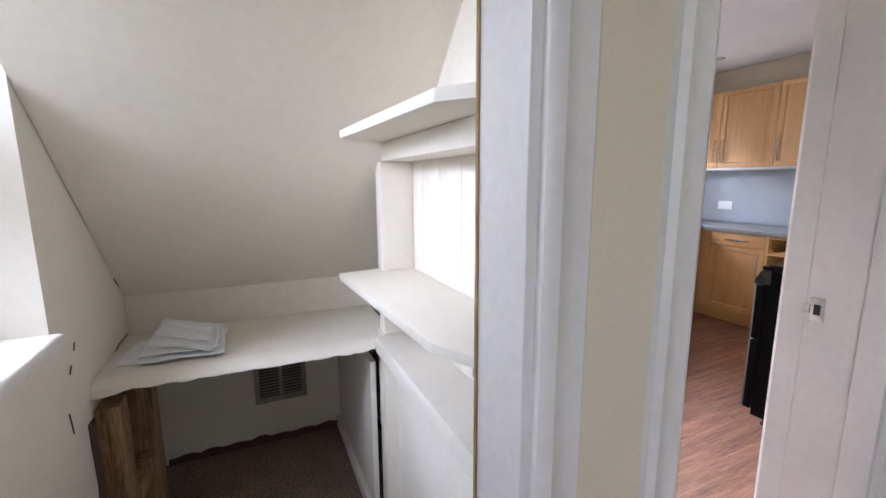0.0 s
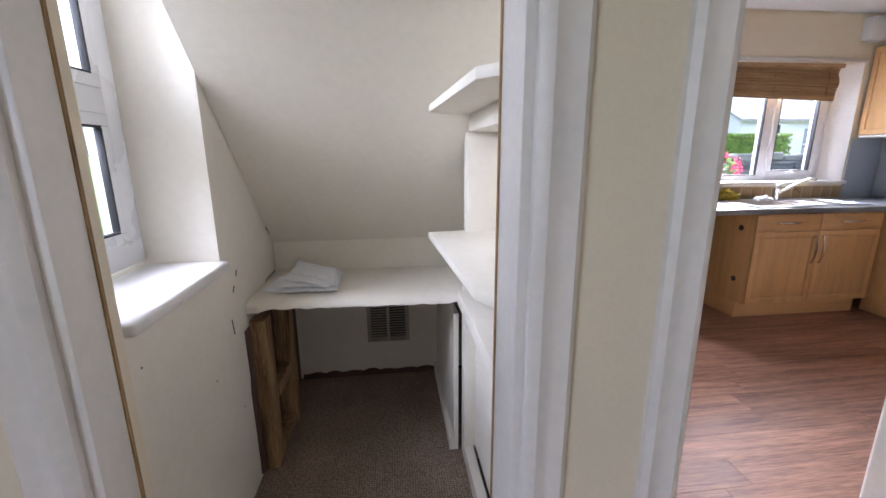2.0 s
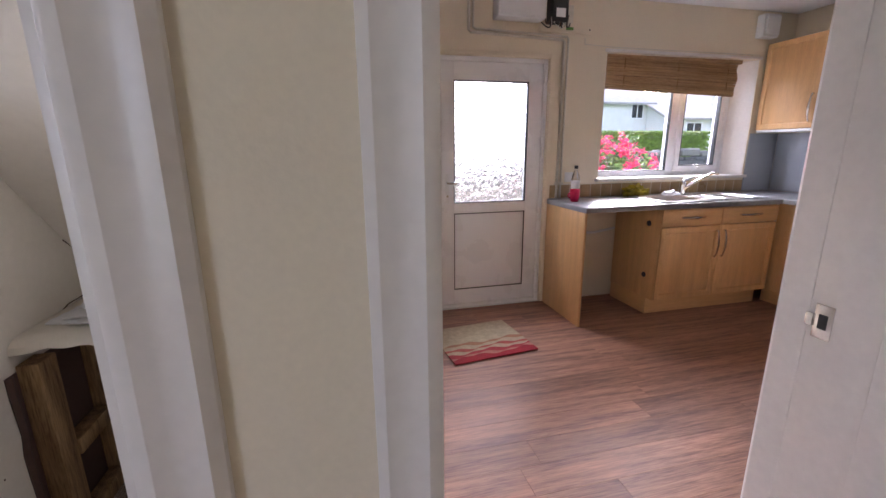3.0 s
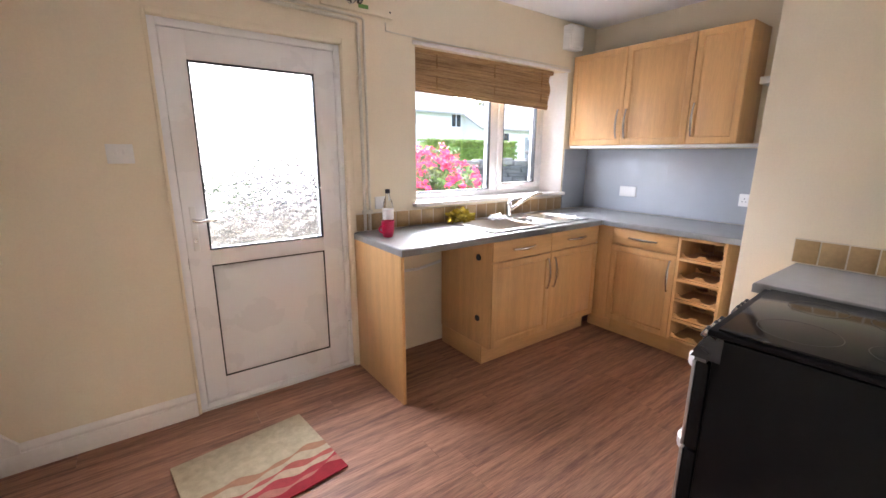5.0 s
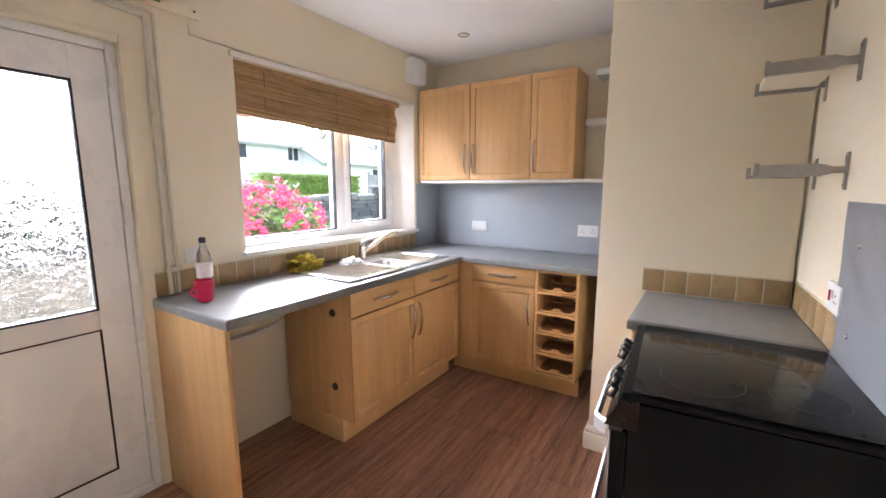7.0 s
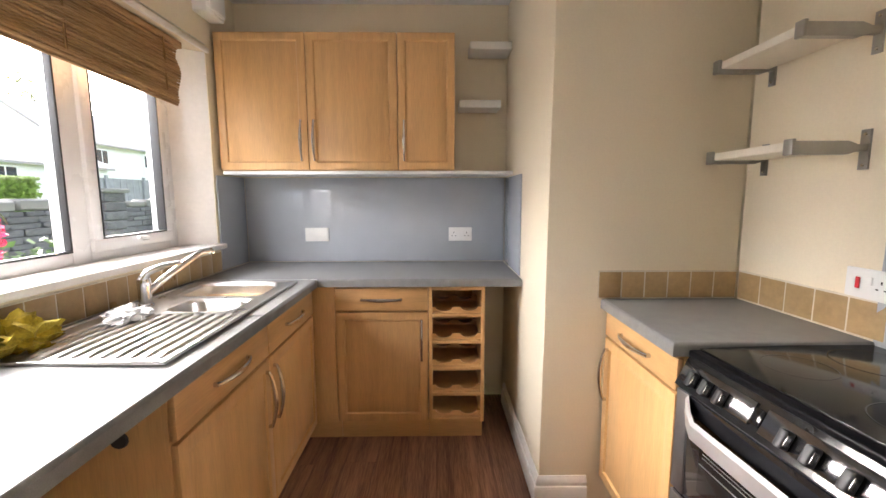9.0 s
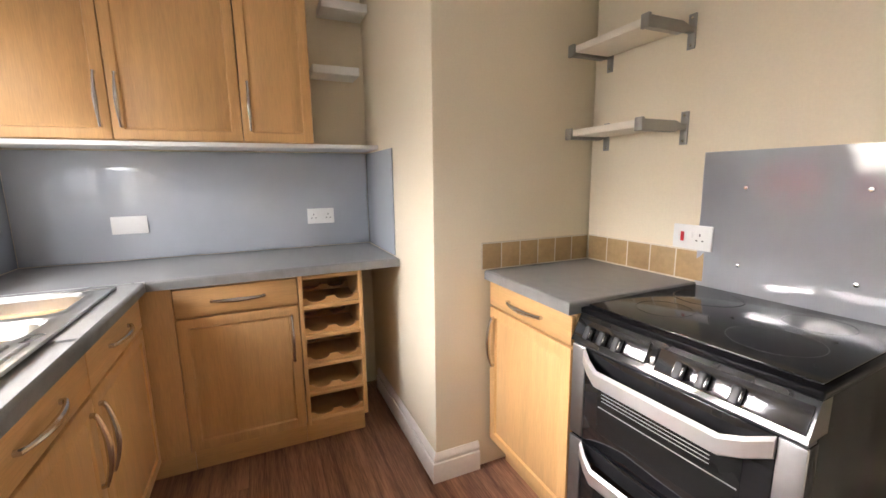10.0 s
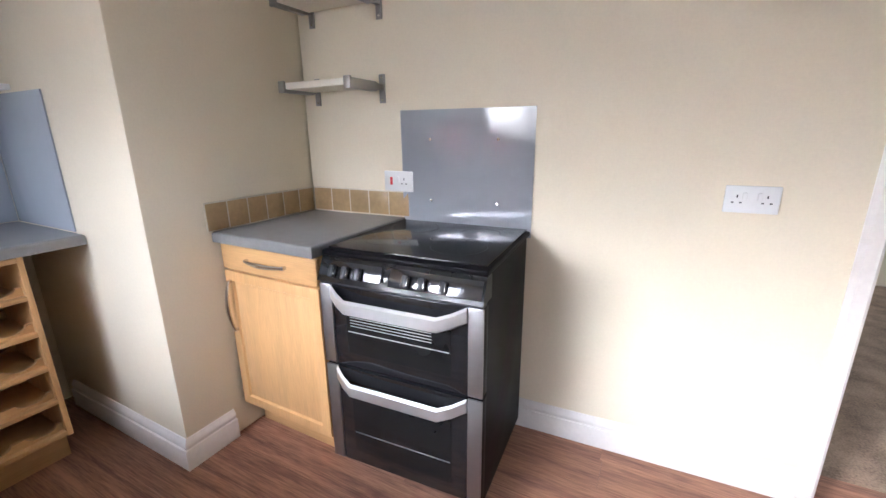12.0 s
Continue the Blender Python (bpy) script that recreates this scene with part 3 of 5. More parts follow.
splash(3.990, 3.997, 0.788, 2.410, 1.438, "glossy blue grey splashback behind the worktop")
splash(3.478, 3.988, 0.781, 0.7875, 1.435, "glossy blue grey splashback on the chimney breast")
splash(3.665, 3.988, 2.4105, 2.418, 1.438, "glossy blue grey splashback beside the window")

# tile upstands
def tile_row(name, origin, along, n, width, out, label):
    """n tiles from origin along the wall, standing out along out."""
    o, al, ou = Vector(origin), Vector(along), Vector(out)
    t = thing(name, o, label, "tiles")
    rot = Matrix((al, ou, (0, 0, 1))).transposed().to_4x4()
    m = Matrix.Translation(o) @ rot
    part("grout", moved(box(0, n * width, 0, 0.0068, 0, 0.113), m), GROUT, t, "pale grout bed")
    me = None
    for i in range(n):
        if me is None:
            me = finish(box(0.0026, width - 0.0026, 0.002, 0.0085, 0.003, 0.108, 0.002, 2), "tile", TILE)
        ob = new("tile", me)
        ob.parent = t
        ob.matrix_parent_inverse = INV[t]
        ob.matrix_basis = m @ Matrix.Translation((i * width, 0, 0))
    return t


tile_row("tile_upstand", (2.997, 0.562, 0.911), (0, -1, 0), 6, 0.0935, (-1, 0, 0), "tan glazed tile upstand on the chimney breast")
tile_row("tile_upstand", (2.99, south(2.99), 0.911), (-math.cos(SKEW), -math.sin(SKEW), 0), 5, 0.1075, (-math.sin(SKEW), math.cos(SKEW), 0), "tan glazed tile upstand beside the cooker")
tile_row("tile_upstand", (3.66, NY - 0.001, 0.911), (-1, 0, 0), 20, 0.101, (0, -1, 0), "tan glazed tile upstand below the window")

# ---- cooker ----
CX0, CX1, CY = 1.858, 2.452, 0.575
ck = thing("cooker", (2.155, 0.3, 0), "freestanding black electric double oven cooker with steel trim", "cooker")
part("body", box(CX0 + 0.006, CX1 - 0.006, 0.075, CY - 0.016, 0.05, 0.90, 0.004), BLACK, ck)
part("hob", box(CX0, CX1, 0.035, CY + 0.005, 0.905, 0.925, 0.006, 3), BLACK, ck)
part("hob_glass", box(CX0 + 0.012, CX1 - 0.012, 0.05, CY - 0.02, 0.9255, 0.933, 0.002), CERAMIC, ck, "black ceramic hob glass")
CD = CY + 0.026
pts = [(CY - 0.04, 0.905), (CY + 0.002, 0.905), (CY + 0.040, 0.825), (CY - 0.04, 0.825)]
part("control_panel", extrude(pts, "x", CX0 + 0.002, CX1 - 0.002), CERAMIC, ck)
pm = Matrix.Translation((0, CY + 0.021, 0.865)) @ Matrix.Rotation(radians(25.4), 4, "X")
part("control_fascia", moved(box(2.205, CX1 - 0.008,  -0.0005, 0.0045, -0.026, 0.030, 0.001), pm), STRIP, ck, "mirror grey control strip")
part("control_fascia", moved(box(CX0 + 0.008, 2.175, -0.0005, 0.0045, -0.030, 0.030, 0.001), pm), STRIP, ck, "mirror grey control strip")
part("clock_window", moved(box(2.178, 2.202, 0.002, 0.006, -0.02, 0.02, 0.001), pm), CERAMIC, ck, "dark clock window")
for kx in (1.985, 2.055, 2.11, 2.285, 2.335, 2.385):
    kb = part("knob", moved(box(-0.0095, 0.0095, 0.0, 0.024, -0.024, 0.018, 0.005, 3), pm @ Matrix.Translation((kx, 0.004, -0.004))), DARK, ck, "black control knob")
    for s in (-1, 1):
        part("knob_edge", moved(box(s * 0.0092, s * 0.0104, 0.008, 0.020, -0.015, 0.009, 0.0003), pm @ Matrix.Translation((kx, 0.004, -0.004))), NICKEL, kb, "chrome knob edge")
for z0, z1 in ((0.505, 0.812), (0.085, 0.495)):
    dr = part("oven_door", box(CX0 + 0.002, CX1 - 0.002, CD - 0.04, CD - 0.003, z0, z1, 0.004), BLACK, ck, "dark glass oven door")
    part("door_glass", box(CX0 + 0.052, CX1 - 0.052, CD - 0.0025, CD + 0.004, z0 + 0.002, z1 - 0.002, 0.002), OVEN, dr)
    for a, b in ((CX0 + 0.002, CX0 + 0.050), (CX1 - 0.050, CX1 - 0.002)):
        part("door_column", box(a, b, CD - 0.0025, CD + 0.006, z0 + 0.001, z1 - 0.001, 0.002), COLUMN, dr, "satin grey door edge")
    n = 12
    up = []
    for i in range(n + 1):
        u = i / n
        bend = min(1.0, 7.0 * min(u, 1 - u))
        x = CX0 + 0.052 + u * (CX1 - CX0 - 0.104)
        up.append((x, CD + 0.006 + 0.042 * bend, z1 - 0.026 - 0.030 * bend))
    bm = bmesh.new()
    rows_ = []
    for x, y, z in up:
        rows_.append([bm.verts.new(p) for p in ((x, y, z + 0.026), (x, y + 0.009, z + 0.017), (x, y + 0.009, z - 0.020), (x, y, z - 0.026), (x, y - 0.006, z))])
    for a, b in zip(rows_, rows_[1:]):
        for k in range(5):
            bm.faces.new((a[k], a[(k + 1) % 5], b[(k + 1) % 5], b[k]))
    bm.faces.new(rows_[0]), bm.faces.new(rows_[-1][::-1])
    part("handle", bm, SATIN, dr, "wide curved satin silver handle")
    part("window", box(CX0 + 0.105, CX1 - 0.105, CD + 0.0035, CD + 0.0055, z0 + 0.055, z1 - 0.075, 0.001), CERAMIC, dr, "dark oven window")
    part("shelf_bar", tube([(CX0 + 0.11, CD + 0.0057, z0 + 0.14), (CX1 - 0.11, CD + 0.0057, z0 + 0.14)], 0.0016, 6), STEEL, dr, "wire oven shelf")
    if z0 > 0.3:
        for k in range(5):
            part("vent_bar", tube([(CX0 + 0.17, CD + 0.0057, z1 - 0.10 - 0.011 * k), (CX1 - 0.12, CD + 0.0057, z1 - 0.10 - 0.011 * k)], 0.0012, 6), STEEL, dr, "thin grill bar")
part("trim_strip", box(CX0 + 0.004, CX1 - 0.004, CD - 0.03, CD + 0.002, 0.813, 0.824), DARK, ck)
for x in (CX0 + 0.05, CX1 - 0.05):
    for y in (0.12, CY - 0.07):
        part("foot", lathe([(0.018, 0), (0.018, 0.012), (0.010, 0.014), (0.010, 0.055)], 12, m=Matrix.Translation((x, y, 0))), DARK, ck)
RINGC = material("hob ring marking", (0.02, 0.02, 0.02), 0.2, var=0.05, bump=0.0)
for x, y, r in ((2.02, 0.40, 0.095), (2.30, 0.40, 0.075), (2.02, 0.18, 0.075), (2.30, 0.18, 0.095)):
    bm = bmesh.new()
    a_, b_ = [], []
    for k in range(40):
        t = 2 * math.pi * k / 40
        a_.append(bm.verts.new((x + r * math.cos(t), y + r * math.sin(t), 0.9334)))
        b_.append(bm.verts.new((x + (r + 0.003) * math.cos(t), y + (r + 0.003) * math.sin(t), 0.9334)))
    for k in range(40):
        bm.faces.new((a_[k], a_[(k + 1) % 40], b_[(k + 1) % 40], b_[k]))
    part("ring_mark", bm, RINGC, ck, "faint hob ring marking")

ck.matrix_world = Matrix.LocRotScale((2.1925, 0.208, 0), Euler((0, 0, radians(3.7))), (1, 1, 0.966))

# steel sheet behind the cooker
ss = thing("cooker_splashback", (2.16, -0.03, 0.94), "glossy pale grey sheet screwed to the wall behind the cooker", "splashback")
ang = math.atan2(south(2.48) - south(1.908), 2.48 - 1.908)
sm = Matrix.Translation((1.908, south(1.908) + 0.006, 0)) @ Matrix.Rotation(ang, 4, "Z")
bm = bmesh.new()
nu, nv = 64, 56
gv = {}
for i in range(nu + 1):
    for j in range(nv + 1):
        u, v = 0.574 * i / nu, 0.868 + 0.496 * j / nv
        w = Vector((u * 3.2 + 0.5 * noise.noise(Vector((u * 5, v * 5, 2))), v * 6.5 + 0.6 * noise.noise(Vector((u * 4, v * 4, 8))), 1.7))
        gv[i, j] = bm.verts.new((u, 0.004 + 0.0035 * noise.noise(w) + 0.0006 * noise.noise(w * 2.7), v))
for i in range(nu):
    for j in range(nv):
        bm.faces.new((gv[i, j], gv[i + 1, j], gv[i + 1, j + 1], gv[i, j + 1]))
bmesh.ops.solidify(bm, geom=list(bm.faces), thickness=0.003)
part("sheet", moved(bm, sm), SHEET, ss)
for x, z in ((0.142, 1.247), (0.435, 1.247), (0.142, 0.994), (0.435, 0.994)):
    part("screw", moved(lathe([(0.007, 0), (0.006, 0.003), (0.002, 0.004)], 12, m=Matrix.Translation((x, 0.0065, z)) @ Matrix.Rotation(radians(-90), 4, "X")), sm), NICKEL, ss)


# sockets and switches
def plate(name, m, w, h, label, category, holes, rockers, neon=False):
    """A face plate: x over w, z over h, facing -y at the pose m."""
    t = thing(name, m.translation, label, category)
    part("plate", moved(box(-w / 2, w / 2, -0.010, 0, -h / 2, h / 2, 0.003), m), WHITE, t)
    for x in holes:
        for dx, dz, a, b in ((0, 0.010, 0.002, 0.0045), (-0.011, -0.010, 0.0035, 0.002), (0.011, -0.010, 0.0035, 0.002)):
            part("slot", moved(box(x + dx - a, x + dx + a, -0.0108, -0.009, dz - b, dz + b), m), DARK, t)
    for x, red in rockers:
        part("rocker", moved(box(x - 0.006, x + 0.006, -0.014, -0.009, -0.002 if not red else -0.016, 0.022 if not red else 0.018, 0.0015), m), RED if red else WHITE, t)
    return t


def east_plate(y, z):
    return Matrix.Translation((3.990, y, z)) @ E_


plate("double_socket", east_plate(1.065, 1.085), 0.147, 0.086, "white double socket on the grey splashback", "socket", (-0.04, 0.04), ((-0.02, False), (0.02, False)))
plate("blank_plate", east_plate(1.972, 1.084), 0.147, 0.086, "white blank plate on the grey splashback", "socket", (), ())
plate("cooker_switch", Matrix.Translation((2.504, south(2.504) + 0.001, 1.068)) @ S_, 0.147, 0.088, "white cooker switch with a red rocker", "switch", (0.03,), ((-0.035, True), (0.0, False)))
plate("double_socket", Matrix.Translation((1.216, south(1.216) + 0.002, 1.06)) @ Matrix.Rotation(ang, 4, "Z") @ S_, 0.147, 0.086, "white double socket on the cream wall", "socket", (-0.04, 0.04), ((-0.02, False), (0.02, False)))
plate("light_switch", Matrix.Translation((0.53, NY, 1.39)), 0.10, 0.086, "white double light switch on the cream wall", "switch", (), ((-0.015, False), (0.015, False)))
plate("fused_switch", Matrix.Translation((1.83, NY, 1.085)), 0.075, 0.08, "small white switch above the worktop", "switch", (), ((0.0, False),))

# ---- bracketed shelves by the cooker ----
for z, x0, x1 in ((1.452, 2.565, 2.98), (1.775, 2.565, 2.98), (2.10, 2.565, 2.98)):
    sh = thing("bracket_shelf", (2.75, 0.1, z), "thin cream shelf on two steel brackets", "shelf", "shelves by the cooker")
    part("board", box(x0 + 0.018, x1 - 0.072, 0.012, 0.186, z, z + 0.026, 0.003), LINING, sh)
    for x in (x0 + 0.006, x1 - 0.060):
        bm = extrude([(0.006, z - 0.004), (0.03, z - 0.012), (0.186, z - 0.012), (0.186, z - 0.001), (0.186, z + 0.026), (0.03, z + 0.026), (0.006, z + 0.018)], "x", x - 0.0115, x + 0.0115)
        br = part("bracket", bm, BRACKET, sh, "satin steel bracket")
        part("bracket_plate", box(x - 0.014, x + 0.014, south(x) - 0.001, south(x) + 0.006, z - 0.055, z + 0.06, 0.001), BRACKET, br)
        part("bracket_neck", box(x - 0.0105, x + 0.0105, south(x) + 0.004, 0.008, z - 0.003, z + 0.017), BRACKET, br)
        part("bracket_nose", box(x - 0.016, x + 0.016, 0.186, 0.199, z - 0.014, z + 0.032, 0.003), BRACKET, br)
        for dz in (-0.042, 0.047):
            part("screw", lathe([(0.005, 0), (0.004, 0.002)], 10, m=Matrix.Translation((x, south(x) + 0.006, z + dz)) @ Matrix.Rotation(radians(-90), 4, "X")), NICKEL, br)

# small floating shelves beside the wall cabinets
for z, y0, y1, x0 in ((2.152, 0.783, 1.02, 3.83), (1.832, 0.84, 1.08, 3.83)):
    s = solid("floating_shelf", box(x0, 3.998, y0, y1, z, z + 0.042, 0.002), WHITE, "small white floating shelf beside the wall cabinet", "shelf", group="floating shelves")

# ---- sink ----
sk = thing("sink", (2.87, 2.15, 0.91), "stainless steel sink with one and a half bowls and drainer", "sink")
Z = 0.912


def bowl_edge(x0, x1, y0, y1, r, n=5):
    out = []
    for cx, cy, a in ((x1 - r, y1 - r, 0), (x0 + r, y1 - r, 90), (x0 + r, y0 + r, 180), (x1 - r, y0 + r, 270)):
        out += [(cx + r * math.cos(radians(a + 90 * k / n)), cy + r * math.sin(radians(a + 90 * k / n))) for k in range(n + 1)]
    return out


B1, B2 = (3.03, 3.29, 1.947, 2.30), (2.80, 2.99, 1.947, 2.185)
bm = bmesh.new()
for a, b, c, d in holed(SX0, SX1, SY0, SY1, [B1, B2]):
    box(a, b, c, d, Z, Z + 0.004, bm=bm)
part("rim", bm, STEEL, sk, smooth=False)
part("rim_bead", box(SX0, SX1, SY0 - 0.0, SY0 + 0.010, Z + 0.003, Z + 0.008, 0.002), STEEL, sk)
part("rim_bead", box(SX0, SX1, SY1 - 0.010, SY1, Z + 0.003, Z + 0.008, 0.002), STEEL, sk)
part("rim_bead", box(SX0, SX0 + 0.010, SY0 + 0.01, SY1 - 0.01, Z + 0.003, Z + 0.008, 0.002), STEEL, sk)
part("rim_bead", box(SX1 - 0.010, SX1, SY0 + 0.01, SY1 - 0.01, Z + 0.003, Z + 0.008, 0.002), STEEL, sk)
for (x0, x1, y0, y1), depth in ((B1, 0.15), (B2, 0.11)):
    bm = bmesh.new()
    rings = []
    for s, z, r in ((-0.016, Z + 0.006, 0.03), (-0.004, Z + 0.007, 0.045), (0.006, Z - 0.004, 0.05), (0.014, Z - depth + 0.02, 0.05), (0.034, Z - depth, 0.05)):
        rings.append([bm.verts.new((x, y, z)) for x, y in bowl_edge(x0 + s, x1 - s, y0 + s, y1 - s, r)])
    for a, b in zip(rings, rings[1:]):
        for k in range(len(a)):
            bm.faces.new((a[k], a[(k + 1) % len(a)], b[(k + 1) % len(a)], b[k]))
    bm.faces.new(rings[-1])
    bo = part("bowl", bm, STEEL, sk, "pressed steel bowl")
    part("plughole", lathe([(0.035, 0), (0.033, 0.003), (0.02, 0.001)], 20, m=Matrix.Translation(((x0 + x1) / 2, (y0 + y1) / 2, Z - depth + 0.001))), CHROME, bo)
for k in range(11):
    y = 1.915 + k * 0.037
    part("drainer_rib", tube([(2.38, y, Z + 0.004), (2.41, y, Z + 0.0075), (2.74, y, Z + 0.0075), (2.77, y, Z + 0.004)], 0.005, 6), STEEL, sk)
TX, TY = 2.885, 2.30
tp = thing("mixer_tap", (TX, TY, 0.916), "chrome single lever kitchen mixer tap", "tap")
part("base", lathe([(0.027, 0), (0.027, 0.006), (0.022, 0.012), (0.022, 0.075), (0.024, 0.08), (0.022, 0.105), (0.01, 0.112)], 20, m=Matrix.Translation((TX, TY, 0.916))), CHROME, tp)
part("spout", tube([(TX, TY - 0.005, 0.965), (TX + 0.04, TY - 0.03, 1.0), (TX + 0.11, TY - 0.085, 1.06), (TX + 0.165, TY - 0.125, 1.10), (TX + 0.195, TY - 0.147, 1.102), (TX + 0.20, TY - 0.15, 1.09)], [0.014, 0.014, 0.013, 0.012, 0.012, 0.012], 12), CHROME, tp)
part("lever", tube([(TX, TY, 1.02), (TX - 0.005, TY - 0.02, 1.048), (TX + 0.025, TY - 0.065, 1.066), (TX + 0.055, TY - 0.11, 1.075)], [0.019, 0.015, 0.011, 0.008], 10), CHROME, tp)

# things on the worktop
bt = thing("water_bottle", (1.79, 2.24, 0.91), "clear plastic bottle with a black cap", "bottle")
BPLAST = glass("thin clear plastic", 0.03, (0.97, 0.98, 0.98))
b_ = part("bottle", lathe([(0.028, 0), (0.033, 0.006), (0.034, 0.02), (0.034, 0.085), (0.032, 0.09), (0.034, 0.095), (0.034, 0.16), (0.026, 0.20), (0.013, 0.235), (0.012, 0.25)], 20, m=Matrix.Translation((1.79, 2.24, 0.911))), BPLAST, bt)
b_.visible_shadow = False
part("label", lathe([(0.0345, 0.095), (0.0345, 0.155)], 20, m=Matrix.Translation((1.79, 2.24, 0.911))), PAPER, bt, "white bottle label")
part("cap", lathe([(0.014, 0.25), (0.0145, 0.252), (0.0145, 0.272), (0.012, 0.275)], 16, m=Matrix.Translation((1.79, 2.24, 0.911))), DARK, bt, "black screw cap")
PINK = material("pink plastic", (0.62, 0.012, 0.08), 0.35, var=0.06, bump=0.03)
cup = thing("cup", (1.745, 2.165, 0.91), "bright pink plastic cup beside the bottle", "cup")
part("cup_body", lathe([(0.026, 0), (0.03, 0.004), (0.037, 0.045), (0.0385, 0.095), (0.0365, 0.096), (0.034, 0.045), (0.026, 0.006)], 22, m=Matrix.Translation((1.745, 2.165, 0.911))), PINK, cup)
part("cup_handle", tube(arc((1.709, 2.158, 0.985), (1.715, 2.158, 0.935), (-0.028, 0, 0), 8), 0.005, 8), PINK, cup)
random.seed(4)


def crumple(c, r, lump, seed, sub=4):
    bm = bmesh.new()
    bmesh.ops.create_icosphere(bm, subdivisions=sub, radius=1.0)
    for v in bm.verts:
        d = v.co.normalized()
        k = 1 + lump * noise.noise(d * 2.3 + Vector((seed, 0, 0))) + lump * 0.7 * abs(noise.noise(d * 5.0 + Vector((0, seed, 0))))
        v.co = Vector((c[0] + d.x * r[0] * k, c[1] + d.y * r[1] * k, max(c[2] + (d.z * k + 0.6) * r[2], c[2])))
    return bm


solid("cleaning_cloth", crumple((2.44, 2.335, 0.911), (0.085, 0.06, 0.05), 0.9, 3.0), YELLOW, "crumpled yellow green cleaning cloth by the sink", "cloth")

solid("plastic_bag", crumple((2.72, 2.24, 0.918), (0.06, 0.045, 0.022), 0.8, 8.0), PAPER, "small crumpled clear plastic bag on the drainer", "bag")

# bamboo blind
bl = thing("roman_blind", (2.83, 2.47, 1.8), "bamboo roman blind pulled up unevenly", "blind")
part("head_rail", box(2.12, 3.50, 2.45, 2.49, 2.035, 2.066, 0.003), BAMBOO, bl)
n, top = 22, 2.045
me = finish(tube([(0, 0, 0), (1.325, 0, 0)], 0.0058, 6), "slat", BAMBOO)
for layer in range(3):
    for k in range(n):
        f = (k + 0.5) / n
        zl, zr = top - 0.21 * f - 0.008 * layer, top - 0.265 * f - 0.012 * layer
        zl -= 0.01 * layer
        y = 2.452 + 0.012 * layer + 0.010 * math.sin(f * 9 + layer)
        if layer == 0 and f < 0.28:
            zr -= 0.02
        ob = new("slat", me)
        ob.parent = bl
        ob.matrix_parent_inverse = INV[bl]
        ob.matrix_basis = Matrix.Translation((2.13, y, zl)) @ Matrix.Rotation(math.atan2(zl - zr, 1.325), 4, "Y") @ Matrix.Rotation(random.uniform(-0.002, 0.002), 4, "Y")
for x in (2.30, 2.83, 3.35):
    part("tape", box(x - 0.004, x + 0.004, 2.442, 2.446, 1.81, 2.04), TIMBER, bl, "brown cord")

# extractor, meters and wiring on the north wall
ef = thing("extractor_vent", (3.63, 2.36, 2.32), "white plastic wall ventilator above the wall cabinet", "vent")
part("housing", box(3.55, 3.72, 2.34, NY, 2.235, 2.42, 0.01, 3), WHITE, ef)
part("cover", box(3.562, 3.708, 2.325, 2.342, 2.248, 2.408, 0.012, 3), WHITE, ef)
fb = thing("fuse_box", (1.31, 2.36, 2.25), "white metal fuse box on the wall over the door", "fuse box")
part("case", box(1.13, 1.50, 2.30, NY, 2.245, 2.455, 0.004), WHITE, fb)
part("cover", box(1.14, 1.49, 2.292, 2.302, 2.255, 2.45, 0.003), WHITE, fb)
CABLE = material("brown cable", (0.12, 0.07, 0.045), 0.6, var=0.1, bump=0.05)
mt = thing("electric_meter", (1.61, 2.36, 2.22), "black electric meter with loose cables", "meter")
part("case", box(1.56, 1.685, 2.31, NY, 2.235, 2.42, 0.006), DARK, mt)
part("label", box(1.585, 1.66, 2.306, 2.311, 2.265, 2.325), PAPER, mt, "white paper label")
part("sealing_box", box(1.69, 1.745, 2.34, NY, 2.24, 2.36, 0.004), GREYPIPE, mt)
for k in range(15):
    a = Vector((1.55 + 0.011 * k, 2.33 + 0.005 * (k % 4), 2.25 + 0.02 * (k % 3)))
    b = a + Vector((random.uniform(-0.06, 0.06), 0.04, random.uniform(-0.03, 0.05)))
    part("cable", tube(arc(a, b, (random.uniform(-0.03, 0.03), -0.025, -0.05 - 0.012 * (k % 3)), 10), 0.0045, 6), (DARK, GREYPIPE, CABLE)[k % 3], mt)
bd = thing("meter_board", (1.8, 2.40, 2.2), "cream painted wooden board under the meter", "board")
part("board", box(1.50, 1.945, 2.398, NY, 2.185, 2.235, 0.003), CREAM, bd)
part("screw", lathe([(0.006, 0), (0.004, 0.003)], 10, m=Matrix.Translation((1.925, 2.398, 2.215)) @ Matrix.Rotation(radians(90), 4, "X")), DARK, bd)
part("green_tag", box(1.72, 1.78, 2.393, 2.398, 2.205, 2.225), material("green plastic", (0.13, 0.30, 0.06), 0.5, bump=0.02), bd, "small green label")
cd = thing("conduit", (1.7, 2.41, 0.92), "painted cable trunking around the door", "trunking")
part("conduit_run", tube([(0.94, 2.405, 2.45), (0.94, 2.405, 2.17), (0.955, 2.405, 2.155), (1.70, 2.405, 2.135), (1.715, 2.405, 2.12), (1.715, 2.405, 0.915)], 0.011, 8), GREYPIPE, cd)
part("conduit_run", tube([(0.975, 2.408, 2.45), (0.975, 2.408, 2.19), (0.99, 2.408, 2.18), (1.74, 2.408, 2.16), (1.752, 2.408, 2.145), (1.752, 2.408, 0.915)], 0.008, 8), GREYPIPE, cd)
part("conduit_clip", box(1.70, 1.77, 2.396, NY, 1.02, 1.045, 0.003), GREYPIPE, cd)
